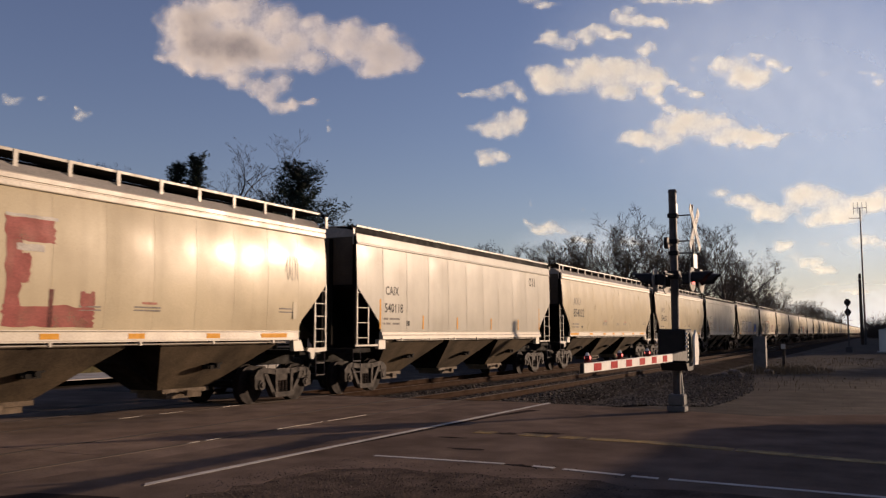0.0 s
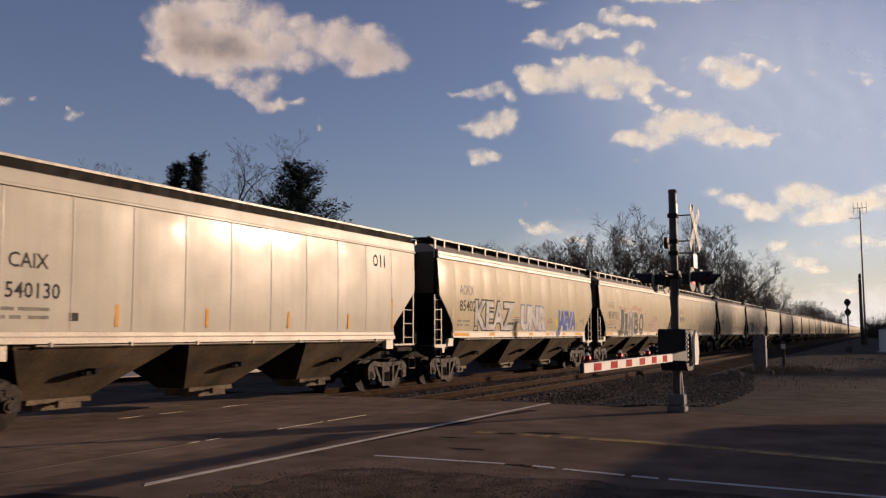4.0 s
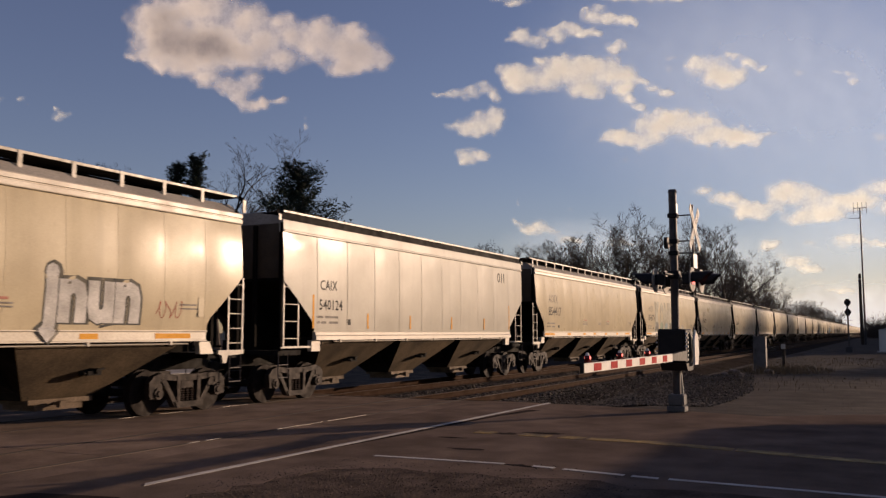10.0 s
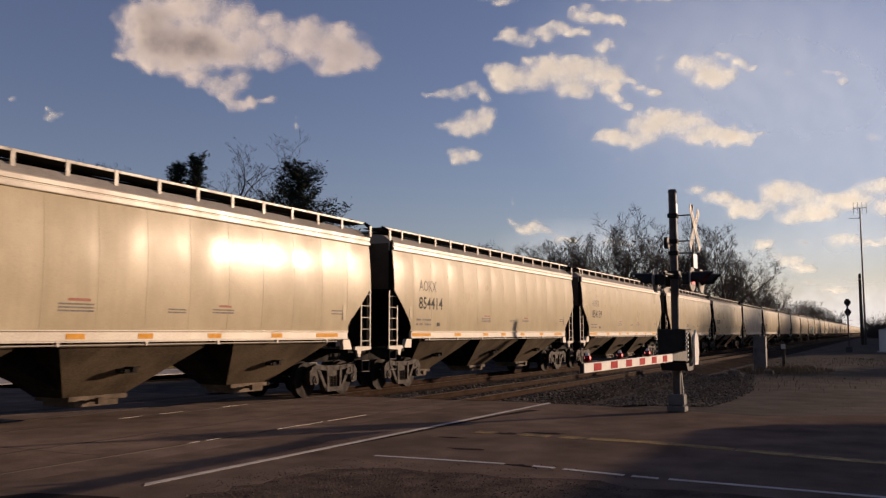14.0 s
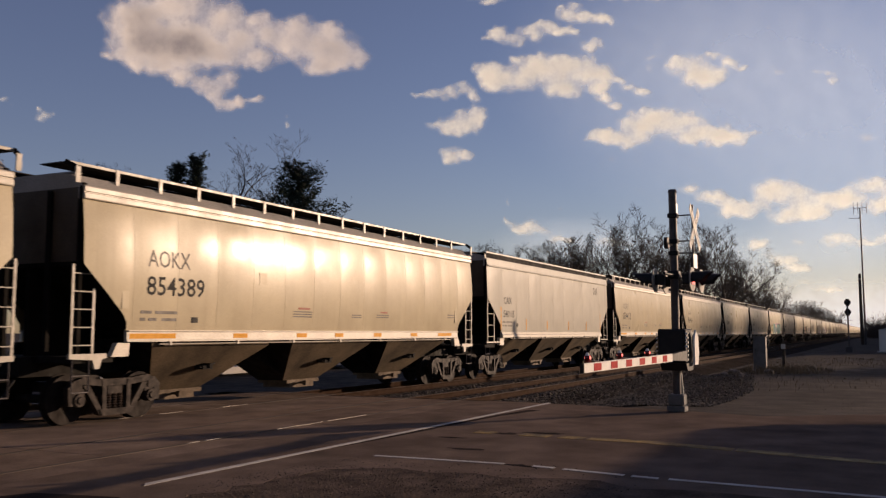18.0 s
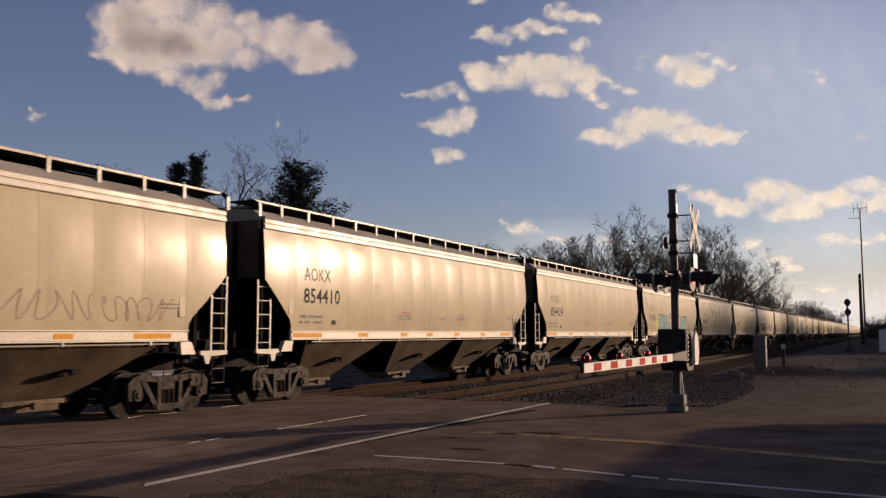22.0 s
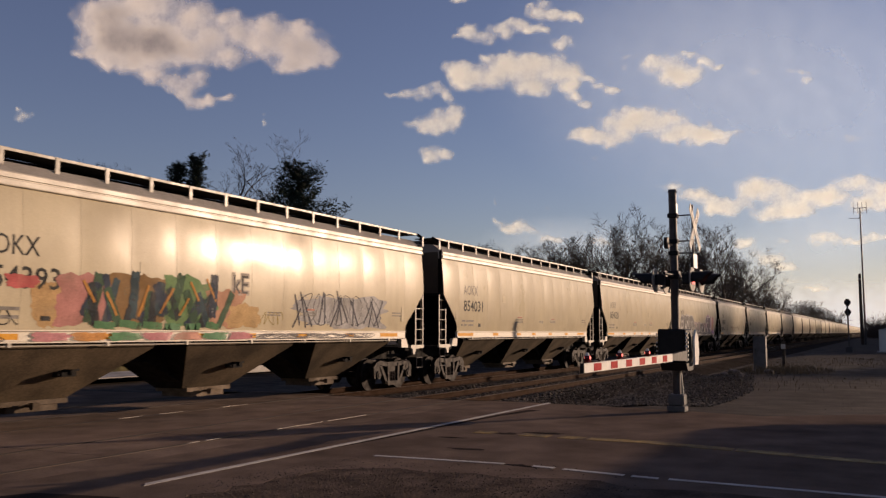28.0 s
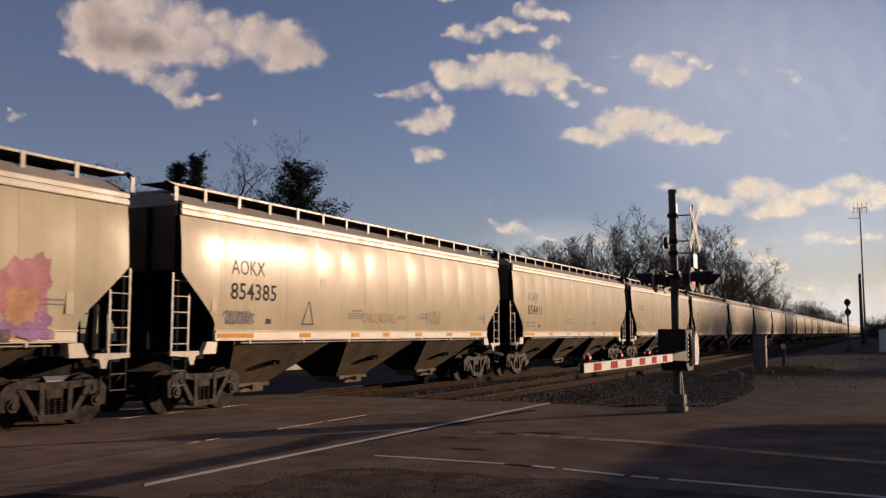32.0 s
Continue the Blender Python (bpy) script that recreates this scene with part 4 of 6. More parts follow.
def crossing_signal(x, y):
    s = tagged(empty("crossing_signal", pose(x, y, -0.06, 0, 0, -2.5)), "grey steel crossing signal mast with crossbuck, lamps and gate box", "crossing signal")
    P = lambda n, bm, m, parent=s, label="", smooth=False: part(n, bm, m, parent, label, smooth)
    mast = P("mast", rod(B(), (0, 0, 0.10), (0, 0, 4.80), 0.085, n=20), M_DGALV, smooth=False)
    P("mast_cap", rod(B(), (0, 0, 4.80), (0, 0, 4.86), 0.105, 0.08, n=20), M_DGALV, mast)
    P("cap_band", box(B(), -0.03, 0.085, -0.085, -0.02, 4.30, 4.55), M_SIGN, mast, "pale tag on the mast head")
    bm = B()
    box(bm, -0.20, 0.20, -0.20, 0.20, 0.0, 0.06)
    box(bm, -0.17, 0.17, -0.19, 0.19, 0.06, 0.19, 0.02)
    box(bm, -0.15, 0.15, -0.17, 0.17, 0.19, 0.44, 0.03)
    P("base", bm, M_CABINET, label="bolted steel mast base")
    for a in range(4):
        P("anchor_bolt", rod(B(), (0.15 * math.cos(a * 1.571 + 0.785), 0.15 * math.sin(a * 1.571 + 0.785), 0.1), (0.15 * math.cos(a * 1.571 + 0.785), 0.15 * math.sin(a * 1.571 + 0.785), 0.19), 0.022, n=8), M_GALV)
    P("conduit", rod(B(), (0.18, -0.10, 0.1), (0.10, -0.05, 1.0), 0.028, n=10), M_GALV)
    # crossbuck on brackets; its face looks along the road, towards -y
    buck = P("crossbuck", box(B(), -0.02, 0.02, -0.02, 0.02, 3.2, 4.5), M_DGALV, label="white crossbuck sign on brackets")
    buck.location = (0.0, -0.42, 0)
    for k in (-1, 1):
        bm = box(B(), -0.61, 0.61, -0.012, 0.0, -0.09, 0.09)
        b = P("crossbuck_blade", bm, M_BUCK, buck)
        b.matrix_basis = pose(0, -0.03 - 0.014 * (k > 0), 3.98, 0, k * 45, 0)
        for w, x0 in (("RAIL", -0.50), ("ROAD", 0.12)) if k > 0 else (("CROSS", -0.52), ("ING", 0.16)):
            me = text_mesh(w, 0.36, 0.11, 0.01)
            me.transform(Matrix.Translation((x0, -0.014 - 0.03 - 0.014 * (k > 0), -0.055)) @ Matrix.Rotation(radians(90), 4, "X"))
            me.transform(Matrix.Translation((0, 0, 3.98)) @ Matrix.Rotation(radians(k * 45), 4, "Y"))
            me.materials.append(M_BLACK)
            t = new("lettering", me)
            t.parent = buck
    P("track_sign", box(B(), -0.17, 0.17, -0.045, -0.033, 3.12, 3.42), M_SIGN, buck, "small white plate under the crossbuck")
    for z in (4.28, 3.72, 3.46):
        P("bracket", rod(B(), (0, 0, z), (0, -0.42, z), 0.016, n=8), M_DGALV, mast)
        P("clamp", box(B(), -0.10, 0.10, -0.11, 0.10, z - 0.05, z + 0.05, 0.01), M_SBLACK, mast)
    # bell and lamp arms
    P("bell", ring_disc(B(), (-0.34, 0.06, 3.66), Vector((0, 1, 0)), 0.13, 0.07), M_SBLACK, label="black crossing bell")
    P("bell_arm", rod(B(), (0, 0, 3.64), (-0.38, 0.06, 3.64), 0.028, n=8), M_SBLACK)
    P("lamp_arm", rod(B(), (-0.85, 0, 2.98), (0.85, 0, 2.98), 0.032, n=10), M_SBLACK)
    P("lamp_collar", box(B(), -0.12, 0.12, -0.12, 0.12, 2.90, 3.08, 0.02), M_SBLACK)
    for xo in (-0.42, 0.42):
        for way in (-1, 1):
            ax = Vector((0, way, 0))
            c = Vector((xo, 0.30 if way > 0 else -0.48, 2.86))
            t = P("target", ring_disc(B(), c, ax, 0.26, 0.02, 32), M_TARGET, label="round grey lamp background")
            P("hood", hood(B(), c + ax * 0.01, ax, 0.165, 0.50 if way > 0 else 0.42), M_SBLACK, t)
            P("lens", ring_disc(B(), c + ax * 0.02, ax, 0.10, 0.03, 24), M_LAMP if (xo < 0) == (way < 0) else M_LENS, t, "red lamp lens")
            P("lamp_body", box(B(), xo - 0.10, xo + 0.10, c.y - way * 0.20, c.y - way * 0.01, 2.76, 2.98, 0.02), M_SBLACK, t)
    # gate mechanism: box, counterweights and support
    bm = box(B(), -0.30, 0.30, -0.28, 0.32, 1.10, 1.82, 0.03)
    box(bm, -0.33, -0.30, -0.22, 0.26, 1.16, 1.76)
    gb = P("gate_machine", bm, M_SBLACK, label="black gate machine box clamped to the mast")
    for i in range(7):
        P("bolt", box(B(), -0.33, -0.28, -0.335, -0.28, 1.16 + i * 0.09, 1.205 + i * 0.09), M_SIGN, gb)
        P("bolt", box(B(), -0.31, -0.28, 0.32, 0.35, 1.16 + i * 0.09, 1.19 + i * 0.09), M_SIGN, gb)
    bm = B()
    prism(bm, [(0.0, 1.06), (0.30, 1.06), (0.38, 1.3), (0.34, 1.66), (0.14, 1.80), (0.0, 1.6)], "y", -0.40, -0.36)
    P("counterweight", bm, M_GWHITE, gb, "pale curved counterweight arm")
    bm = B()
    prism(bm, [(0.0, 1.06), (0.30, 1.06), (0.38, 1.3), (0.34, 1.66), (0.14, 1.80), (0.0, 1.6)], "y", 0.36, 0.39)
    P("counterweight", bm, M_GWHITE, gb, "pale curved counterweight arm")
    P("shelf", prism(B(), [(-0.36, 1.10), (0.30, 1.10), (0.22, 0.94), (-0.24, 0.94)], "y", -0.30, 0.26), M_SBLACK, gb)
    return s


crossing_signal(19.55, 4.0)


def gate_arm(x0, x1, y, z):
    """The lowered barrier arm, its stripes and its three lamps."""
    g = tagged(empty("gate_arm", pose(x1, y, z)), "lowered red and white striped crossing gate arm with red lamps", "gate arm")
    L = x1 - x0
    n, W = 13, 0.432
    for i in range(n):
        a, b = -L + W * i, -L + W * (i + 1)
        h0, h1 = 0.062 + 0.012 * i / n, 0.062 + 0.012 * (i + 1) / n
        part("stripe", prism(B(), [(a, -h0), (b - 0.0005, -h1), (b - 0.0005, h1), (a, h0)], "y", -0.022, 0.022), M_GWHITE, g)
        if i % 2:
            part("stripe", prism(B(), [(a + 0.02, -h0 * 0.8), (b - 0.05, -h1 * 0.8), (b - 0.05, h1 * 0.8), (a + 0.02, h0 * 0.8)], "y", -0.026, 0.026), M_GRED, g, "red reflective panel")
    part("end_cap", box(B(), -L - 0.03, -L - 0.001, -0.026, 0.026, -0.066, 0.066), M_SBLACK, g)
    bm = B()
    prism(bm, [(-L + W * n, -0.05), (-0.3, -0.11), (-0.3, 0.11), (-L + W * n, 0.05)], "y", 0.02, 0.10)
    part("arm_bracket", bm, M_SBLACK, g, "black steel arm bracket")
    for x in (-L + 0.23, -L + 1.90, -L + 3.70):
        bm = box(B(), x - 0.06, x + 0.06, -0.035, 0.035, 0.072, 0.10)
        rod(bm, (x, -0.035, 0.135), (x, 0.035, 0.135), 0.034, n=14)
        lamp = part("lamp", bm, M_LENS, g, "dark red lamp housing")
        for way in (-1, 1):
            part("lens", rod(B(), (x, way * 0.035, 0.135), (x, way * 0.044, 0.135), 0.024, 0.018, n=14), M_LAMP, lamp, "lit red gate lamp")
        part("lens_edge", rod(B(), (x, -0.018, 0.135), (x, 0.018, 0.135), 0.038, n=16), M_LENS, lamp)
        # white colour on the cap stands for the lamp's sparkle
        part("lamp_cap", rod(B(), (x, 0, 0.166), (x, 0, 0.205), 0.034, 0.018, n=8), M_GWHITE, lamp, "lamp cap painted white for the lamp's bright sparkle")
        part("cable", rod(B(), (x + 0.05, 0.0, 0.09), (x + 0.5, 0.0, 0.078), 0.008, n=5), M_SBLACK, lamp)
    return g


gate_arm(11.62, 19.20, 3.62, 1.21)


# ---- trackside things ----
def utility_box(x, y):
    b = tagged(empty("signal_cabinet", pose(x, y, ground_height(x, y))), "tall grey metal trackside cabinet standing among weeds", "cabinet")
    part("plinth", box(B(), -0.34, 0.34, -0.34, 0.34, -0.05, 0.10, 0.02), M_CONC, b)
    c = part("body", box(B(), -0.28, 0.28, -0.28, 0.28, 0.10, 1.62, 0.02), M_CABINET, b)
    part("door", box(B(), -0.295, -0.28, -0.24, 0.24, 0.20, 1.54), M_CABINET, c)
    part("handle", box(B(), -0.315, -0.295, 0.16, 0.20, 0.9, 1.05), M_DGALV, c)
    part("lid", box(B(), -0.31, 0.31, -0.31, 0.31, 1.62, 1.66, 0.01), M_CABINET, b)
    return b


utility_box(44.9, 5.25)


def marker_post(x, y, h, label):
    p = tagged(empty("marker_post", pose(x, y, ground_height(x, y))), label, "post")
    part("post", box(B(), -0.07, 0.07, -0.07, 0.07, 0, h, 0.01), M_TIE, p)
    part("plate", box(B(), -0.09, -0.075, -0.10, 0.10, h - 0.30, h - 0.06), M_GALV, p)


marker_post(47.5, 4.45, 1.35, "short weathered wooden marker post beside the cabinet")


def weeds(name, cx, cy, r, n, h, m, label):
    rnd = random.Random(int(cx * 7 + cy * 3))
    vs, fs = [], []
    for i in range(n):
        a, d = rnd.uniform(0, 6.3), r * math.sqrt(rnd.random())
        x, y = cx + d * math.cos(a) * 1.4, cy + d * math.sin(a)
        z = ground_height(x, y)
        hh = h * rnd.uniform(0.3, 1.0) * (1.1 - d / r * 0.7)
        lx, ly = rnd.uniform(-0.5, 0.5) * hh, rnd.uniform(-0.5, 0.5) * hh
        w = rnd.uniform(0.004, 0.012)
        o = len(vs)
        b = rnd.uniform(0, 3.14)
        dx, dy = w * math.cos(b), w * math.sin(b)
        vs += [(x - dx, y - dy, z), (x + dx, y + dy, z), (x + lx * 0.4 + dx, y + ly * 0.4 + dy, z + hh * 0.6), (x + lx * 0.4 - dx, y + ly * 0.4 - dy, z + hh * 0.6), (x + lx, y + ly, z + hh)]
        fs += [(o, o + 1, o + 2, o + 3), (o + 3, o + 2, o + 4)]
    me = bpy.data.meshes.new(name)
    me.from_pydata(vs, [], fs)
    me.materials.append(m)
    return tagged(new(name, me), label, "weeds", kind="stuff")


weeds("dry_weeds", 44.0, 4.9, 1.9, 900, 0.45, M_WEED, "clump of dry weeds round the trackside cabinet")
weeds("dry_weeds", 46.0, 4.2, 2.2, 1200, 0.55, M_WEED, "clump of dry weeds round the trackside cabinet")
weeds("dry_weeds", 36.0, 5.0, 5.0, 500, 0.22, M_WEED, "sparse dry weeds at the ballast edge")
weeds("dry_weeds", 62.0, 3.0, 7.0, 900, 0.35, M_WEED, "sparse dry weeds on the dirt yard")


def boulder(x, y, r, seed):
    bm = B()
    bmesh.ops.create_icosphere(bm, subdivisions=2, radius=r)
    for v in bm.verts:
        k = 1 + 0.35 * noise.noise(v.co * (2.2 / r) + Vector((seed, 0, 0)))
        v.co = Vector((v.co.x * k * 1.2, v.co.y * k, max(v.co.z * k * 0.7, -0.25 * r)))
    ob = part("rock", bm, M_STONE)
    ob.location = (x, y, ground_height(x, y) + 0.2 * r)
    return tagged(ob, "grey rock lying beside the ballast", "rock", group="rocks by the cabinet")


for k, (x, y, r) in enumerate(((43.2, 6.1, 0.22), (42.2, 6.5, 0.18), (44.0, 6.4, 0.25), (41.0, 5.6, 0.13), (43.4, 4.7, 0.20), (45.8, 4.4, 0.24), (39.4, 5.4, 0.1))):
    boulder(x, y, r, k * 3.1)


def block_signal(x, y):
    s = tagged(empty("block_signal", pose(x, y, ground_height(x, y))), "black two-headed railway block signal on a post", "railway signal")
    part("mast", rod(B(), (0, 0, 0), (0, 0, 4.4), 0.075, n=12), M_DGALV, s)
    part("base", box(B(), -0.3, 0.3, -0.3, 0.3, 0, 0.5, 0.02), M_DGALV, s, "grey relay case at the foot")
    for z in (4.72, 3.78):
        hd = part("head", rod(B(), (0.02, 0, z), (0.10, 0, z), 0.30, n=28), M_SBLACK, s, "round black signal head")
        part("lamp_house", box(B(), 0.10, 0.42, -0.16, 0.16, z - 0.35, z + 0.35, 0.03), M_SBLACK, hd)
        for dz in (-0.25, 0.0, 0.25):
            part("hood", hood(B(), (0.02, 0, z + dz), Vector((-1, 0, 0)), 0.10, 0.24), M_SBLACK, hd)
    part("ladder", ladder(B(), 0.3, 0.34, 0.0, 0, 4.2, 14), M_DGALV, s)
    part("walkway", box(B(), 0.08, 0.75, -0.35, 0.35, 3.0, 3.05), M_DGALV, s)
    return s


block_signal(94.0, 2.9)


def radio_tower(x, y):
    t = tagged(empty("radio_mast", pose(x, y, -0.3)), "tall thin radio mast with a crossbar antenna", "radio mast")
    part("mast", rod(B(), (0, 0, 0), (0, 0, 21.0), 0.16, 0.10, n=10), M_DGALV, t)
    part("crossbar", rod(B(), (0, -0.95, 21.0), (0, 0.95, 21.0), 0.05, n=8), M_DGALV, t)
    for yy in (-0.9, -0.3, 0.3, 0.9):
        part("antenna", rod(B(), (0, yy, 20.1), (0, yy, 21.9), 0.035, n=6), M_DGALV, t)
    part("side_antenna", rod(B(), (0, 0, 19.4), (0, 1.6, 19.5), 0.04, n=6), M_DGALV, t)
    return t


radio_tower(150, 2.3)
pole = tagged(empty("utility_pole", pose(150, 2.75, -0.3)), "plain weathered wooden pole beside the radio mast", "pole")
part("shaft", rod(B(), (0, 0, 0), (0, 0, 10.9), 0.26, 0.20, n=12), M_TIE, pole)
part("band", rod(B(), (0, 0, 10.0), (0, 0, 10.15), 0.23, n=12), M_GALV, pole)

hut = tagged(empty("equipment_shed", pose(92, -1.3, ground_height(92, -1))), "small white metal equipment shed on a concrete slab", "shed")
part("slab", box(B(), -1.6, 1.6, -1.7, 1.8, 0, 0.12), M_CONC, hut)
w = part("wall", box(B(), -1.4, 1.4, -1.5, 1.6, 0.12, 2.1, 0.02), M_SIGN, hut)
for i in range(7):
    part("rib", box(B(), -1.42, -1.40, -1.45 + i * 0.48, -1.41 + i * 0.48, 0.15, 2.05), M_SIGN, w)
part("roof", prism(B(), [(-1.6, 2.1), (1.6, 2.1), (0.0, 2.42)], "x", -1.5, 1.5), M_GALV, hut)

# an unseen flat canopy roof, guessed on the camera's side to shade the road
shop = tagged(empty("roadside_canopy"), "unseen flat canopy roof on steel posts, added to shade the road", "canopy")
part("roof", prism(B(), [(4.0, -9.55), (33.2, -9.9), (40.2, -24.2), (4.0, -24.2)], "z", 3.25, 3.6), M_GALV, shop)
for x, y in ((8.0, -11.5), (20.0, -11.5), (31.0, -11.5), (8.0, -22.5), (22.0, -22.5), (36.0, -22.5)):
    part("post", box(B(), x - 0.12, x + 0.12, y - 0.12, y + 0.12, -0.1, 3.25, 0.01), M_DGALV, shop)
# a pole out of view, added to throw a slim shadow on the passing cars
pole = tagged(empty("utility_pole", pose(52.0, -1.75, -0.1)), "unseen weathered utility pole with a grey transformer, added for its shadow", "pole")
part("shaft", rod(B(), (0, 0, 0), (0, 0, 6.3), 0.16, 0.12, n=12), M_TIE, pole)
part("transformer", rod(B(), (0.26, -0.1, 4.7), (0.26, -0.1, 5.4), 0.22, n=14), M_GALV, pole)
part("brace", bar(B(), (0.05, 0.05, 5.9), (-0.32, -0.3, 5.1), 0.09, 0.11), M_TIE, pole)


# ---- trees ----
def tree_mesh(seed, height, spread, depth, twig, lean=0.0, up=0.55, trunk=0.30, girth=0.020, keep=0.65, shrink=1.0, rise=0.10):
    """Bare deciduous tree: trunk, limbs and twigs as tapered tubes. Gives the trunk-and-limb mesh and the twig mesh."""
    rnd = random.Random(seed)
    big, fine = ([], []), ([], [])

    def tube(a, b, ra, rb, n, store):
        vs, fs = store
        d = (b - a).normalized()
        u = d.orthogonal().normalized()
        w = d.cross(u)
        o = len(vs)
        for p, r in ((a, ra), (b, rb)):
            for k in range(n):
                t = 6.2832 * k / n
                vs.append(tuple(p + (u * math.cos(t) + w * math.sin(t)) * r))
        for k in range(n):
            fs.append((o + k, o + (k + 1) % n, o + n + (k + 1) % n, o + n + k))

    def grow(p, d, length, r, level):
        steps = 3 if level < 3 else 2
        for s in range(steps):
            wob = Vector((rnd.gauss(0, 1), rnd.gauss(0, 1), rnd.gauss(0, 0.6))) * (0.06 + 0.022 * level)
            d2 = (d + wob + Vector((0, 0, rise if level else 0.02))).normalized()
            q = p + d2 * (length / steps)
            r2 = r * (0.86 if level == 0 else 0.78)
            tube(p, q, r, r2, 7 if level == 0 else (5 if level < 3 else 3), big if level < 3 else fine)
            p, d, r = q, d2, r2
            if level and s < steps - 1 and level < depth and rnd.random() < 0.75:
                side = (d + Vector((rnd.gauss(0, 1), rnd.gauss(0, 1), rnd.gauss(0.1, 0.6))) * spread).normalized()
                grow(p, side, length * shrink * rnd.uniform(0.45, 0.7), max(r * (keep - 0.1), twig), level + 1)
        if level < depth:
            for k in range(rnd.choice((2, 3, 3)) if level < 3 else rnd.choice((2, 3))):
                side = (d * 0.8 + Vector((rnd.gauss(0, 1), rnd.gauss(0, 1), up * abs(rnd.gauss(0, 1)))) * spread).normalized()
                grow(p, side, length * shrink * rnd.uniform(0.55, 0.80), max(r * rnd.uniform(keep - 0.1, keep + 0.1), twig), level + 1)

    grow(Vector((0, 0, 0)), Vector((lean, 0, 1)).normalized(), height * trunk, height * girth, 0)
    out = []
    for (vs, fs), m, nm in ((big, M_BARK, "trunk"), (fine, M_TWIG, "crown")):
        z = max(v[2] for v in big[0] + fine[0])
        k = height / z
        me = bpy.data.meshes.new(nm)
        me.from_pydata([(a * k, b * k, c * k) for a, b, c in vs], [], fs)
        me.materials.append(m)
        out.append(me)
    return out


def put_tree(models, i, x, y, z, s, rz, label, group=""):
    t = tagged(empty("bare_tree", pose(x, y, z, 0, 0, rz)), label, "tree", group=group)
    t.scale = (s, s, s)
    share("trunk", models[i][0], t)
    share("crown", models[i][1], t)
    return t


TREES = [tree_mesh(11 + k * 7, 10.0, sp * 1.15, 6, 0.0085, up=u, trunk=0.42, girth=0.022, keep=0.70, shrink=0.86, rise=0.05) for k, (sp, u) in enumerate(((0.55, 0.5), (0.50, 0.8), (0.62, 0.4), (0.48, 0.9), (0.58, 0.6)))]
ROUND = [tree_mesh(91 + k * 5, 10.0, 0.72, 6, 0.0052, lean=0.10 - 0.1 * k, up=0.35, trunk=0.5, girth=0.026, keep=0.72, shrink=0.80, rise=0.05) for k in range(3)]
rnd = random.Random(21)


def az_place(az, dist):
    return dist * math.cos(radians(az)), dist * math.sin(radians(az))


# the wood behind the tracks, along the line
WOOD = "bare trees of the wood behind the tracks"
for k in range(70):
    u = k / 69
    x = 116 + 510 * u ** 1.6 + rnd.uniform(-2, 2)
    y = 29 - 7 * min(1, max(0, (x - 85) / 45)) + rnd.uniform(0, 8)
    h = rnd.uniform(10.5, 14.5)
    if x > 330:
        h = rnd.uniform(11, 15)
    put_tree(TREES, k % 5, x, y, -0.4, h / 10, rnd.uniform(0, 360), "bare grey deciduous tree in a wood beside the railway", WOOD)
for az, dist, h in ((14.9, 104, 17.0), (13.2, 108, 15.0), (11.6, 120, 17.0), (10.2, 128, 19.0), (17.5, 96, 13.0), (8.6, 150, 17.5), (7.3, 172, 17.8), (6.9, 185, 16.5), (6.2, 215, 15.0), (5.4, 250, 14.5)):
    x, y = az_place(az, dist)
    put_tree(TREES, int(dist) % 5, x, y, -0.4, h / 10, az * 40, "tall bare tree at the edge of the wood", WOOD)
for k in range(22):
    az = 8.2 + 0.66 * k + rnd.uniform(-0.2, 0.2)
    dist = rnd.uniform(94, 118) if az < 19 else rnd.uniform(86, 95)
    up_ = (5.3 if az > 19 else 6.0) + rnd.uniform(-0.5, 0.5) - max(0, 12 - az) * 0.35
    x, y = az_place(az, dist)
    put_tree(TREES, k % 5, x, y, -0.4, (2.1 + dist * math.tan(radians(up_))) / 10, az * 71, "bare grey deciduous tree in a wood beside the railway", WOOD)
for k in range(9):
    az = 18.6 + 0.62 * k
    dist = rnd.uniform(84, 92)
    x, y = az_place(az, dist)
    put_tree(TREES, (k + 2) % 5, x, y, -0.4, (2.1 + dist * math.tan(radians(rnd.uniform(5.1, 5.8)))) / 10, az * 53, "bare grey deciduous tree in a wood beside the railway", WOOD)
# trees behind the train further towards the camera
for az, dist, h, i in ((37.7, 70, 17.4, 0), (40.2, 66, 15.2, 1), (47.7, 110, 23.0, 2), (52.9, 100, 21.8, 0), (46.9, 120, 24.0, 1)):
    x, y = az_place(az, dist)
    put_tree(ROUND, i, x, y, -0.85 if y < 44.05 else -0.4, (h + 0.45 if y < 44.05 else h) / 10, az * 17, "bare deciduous tree standing behind the tracks")


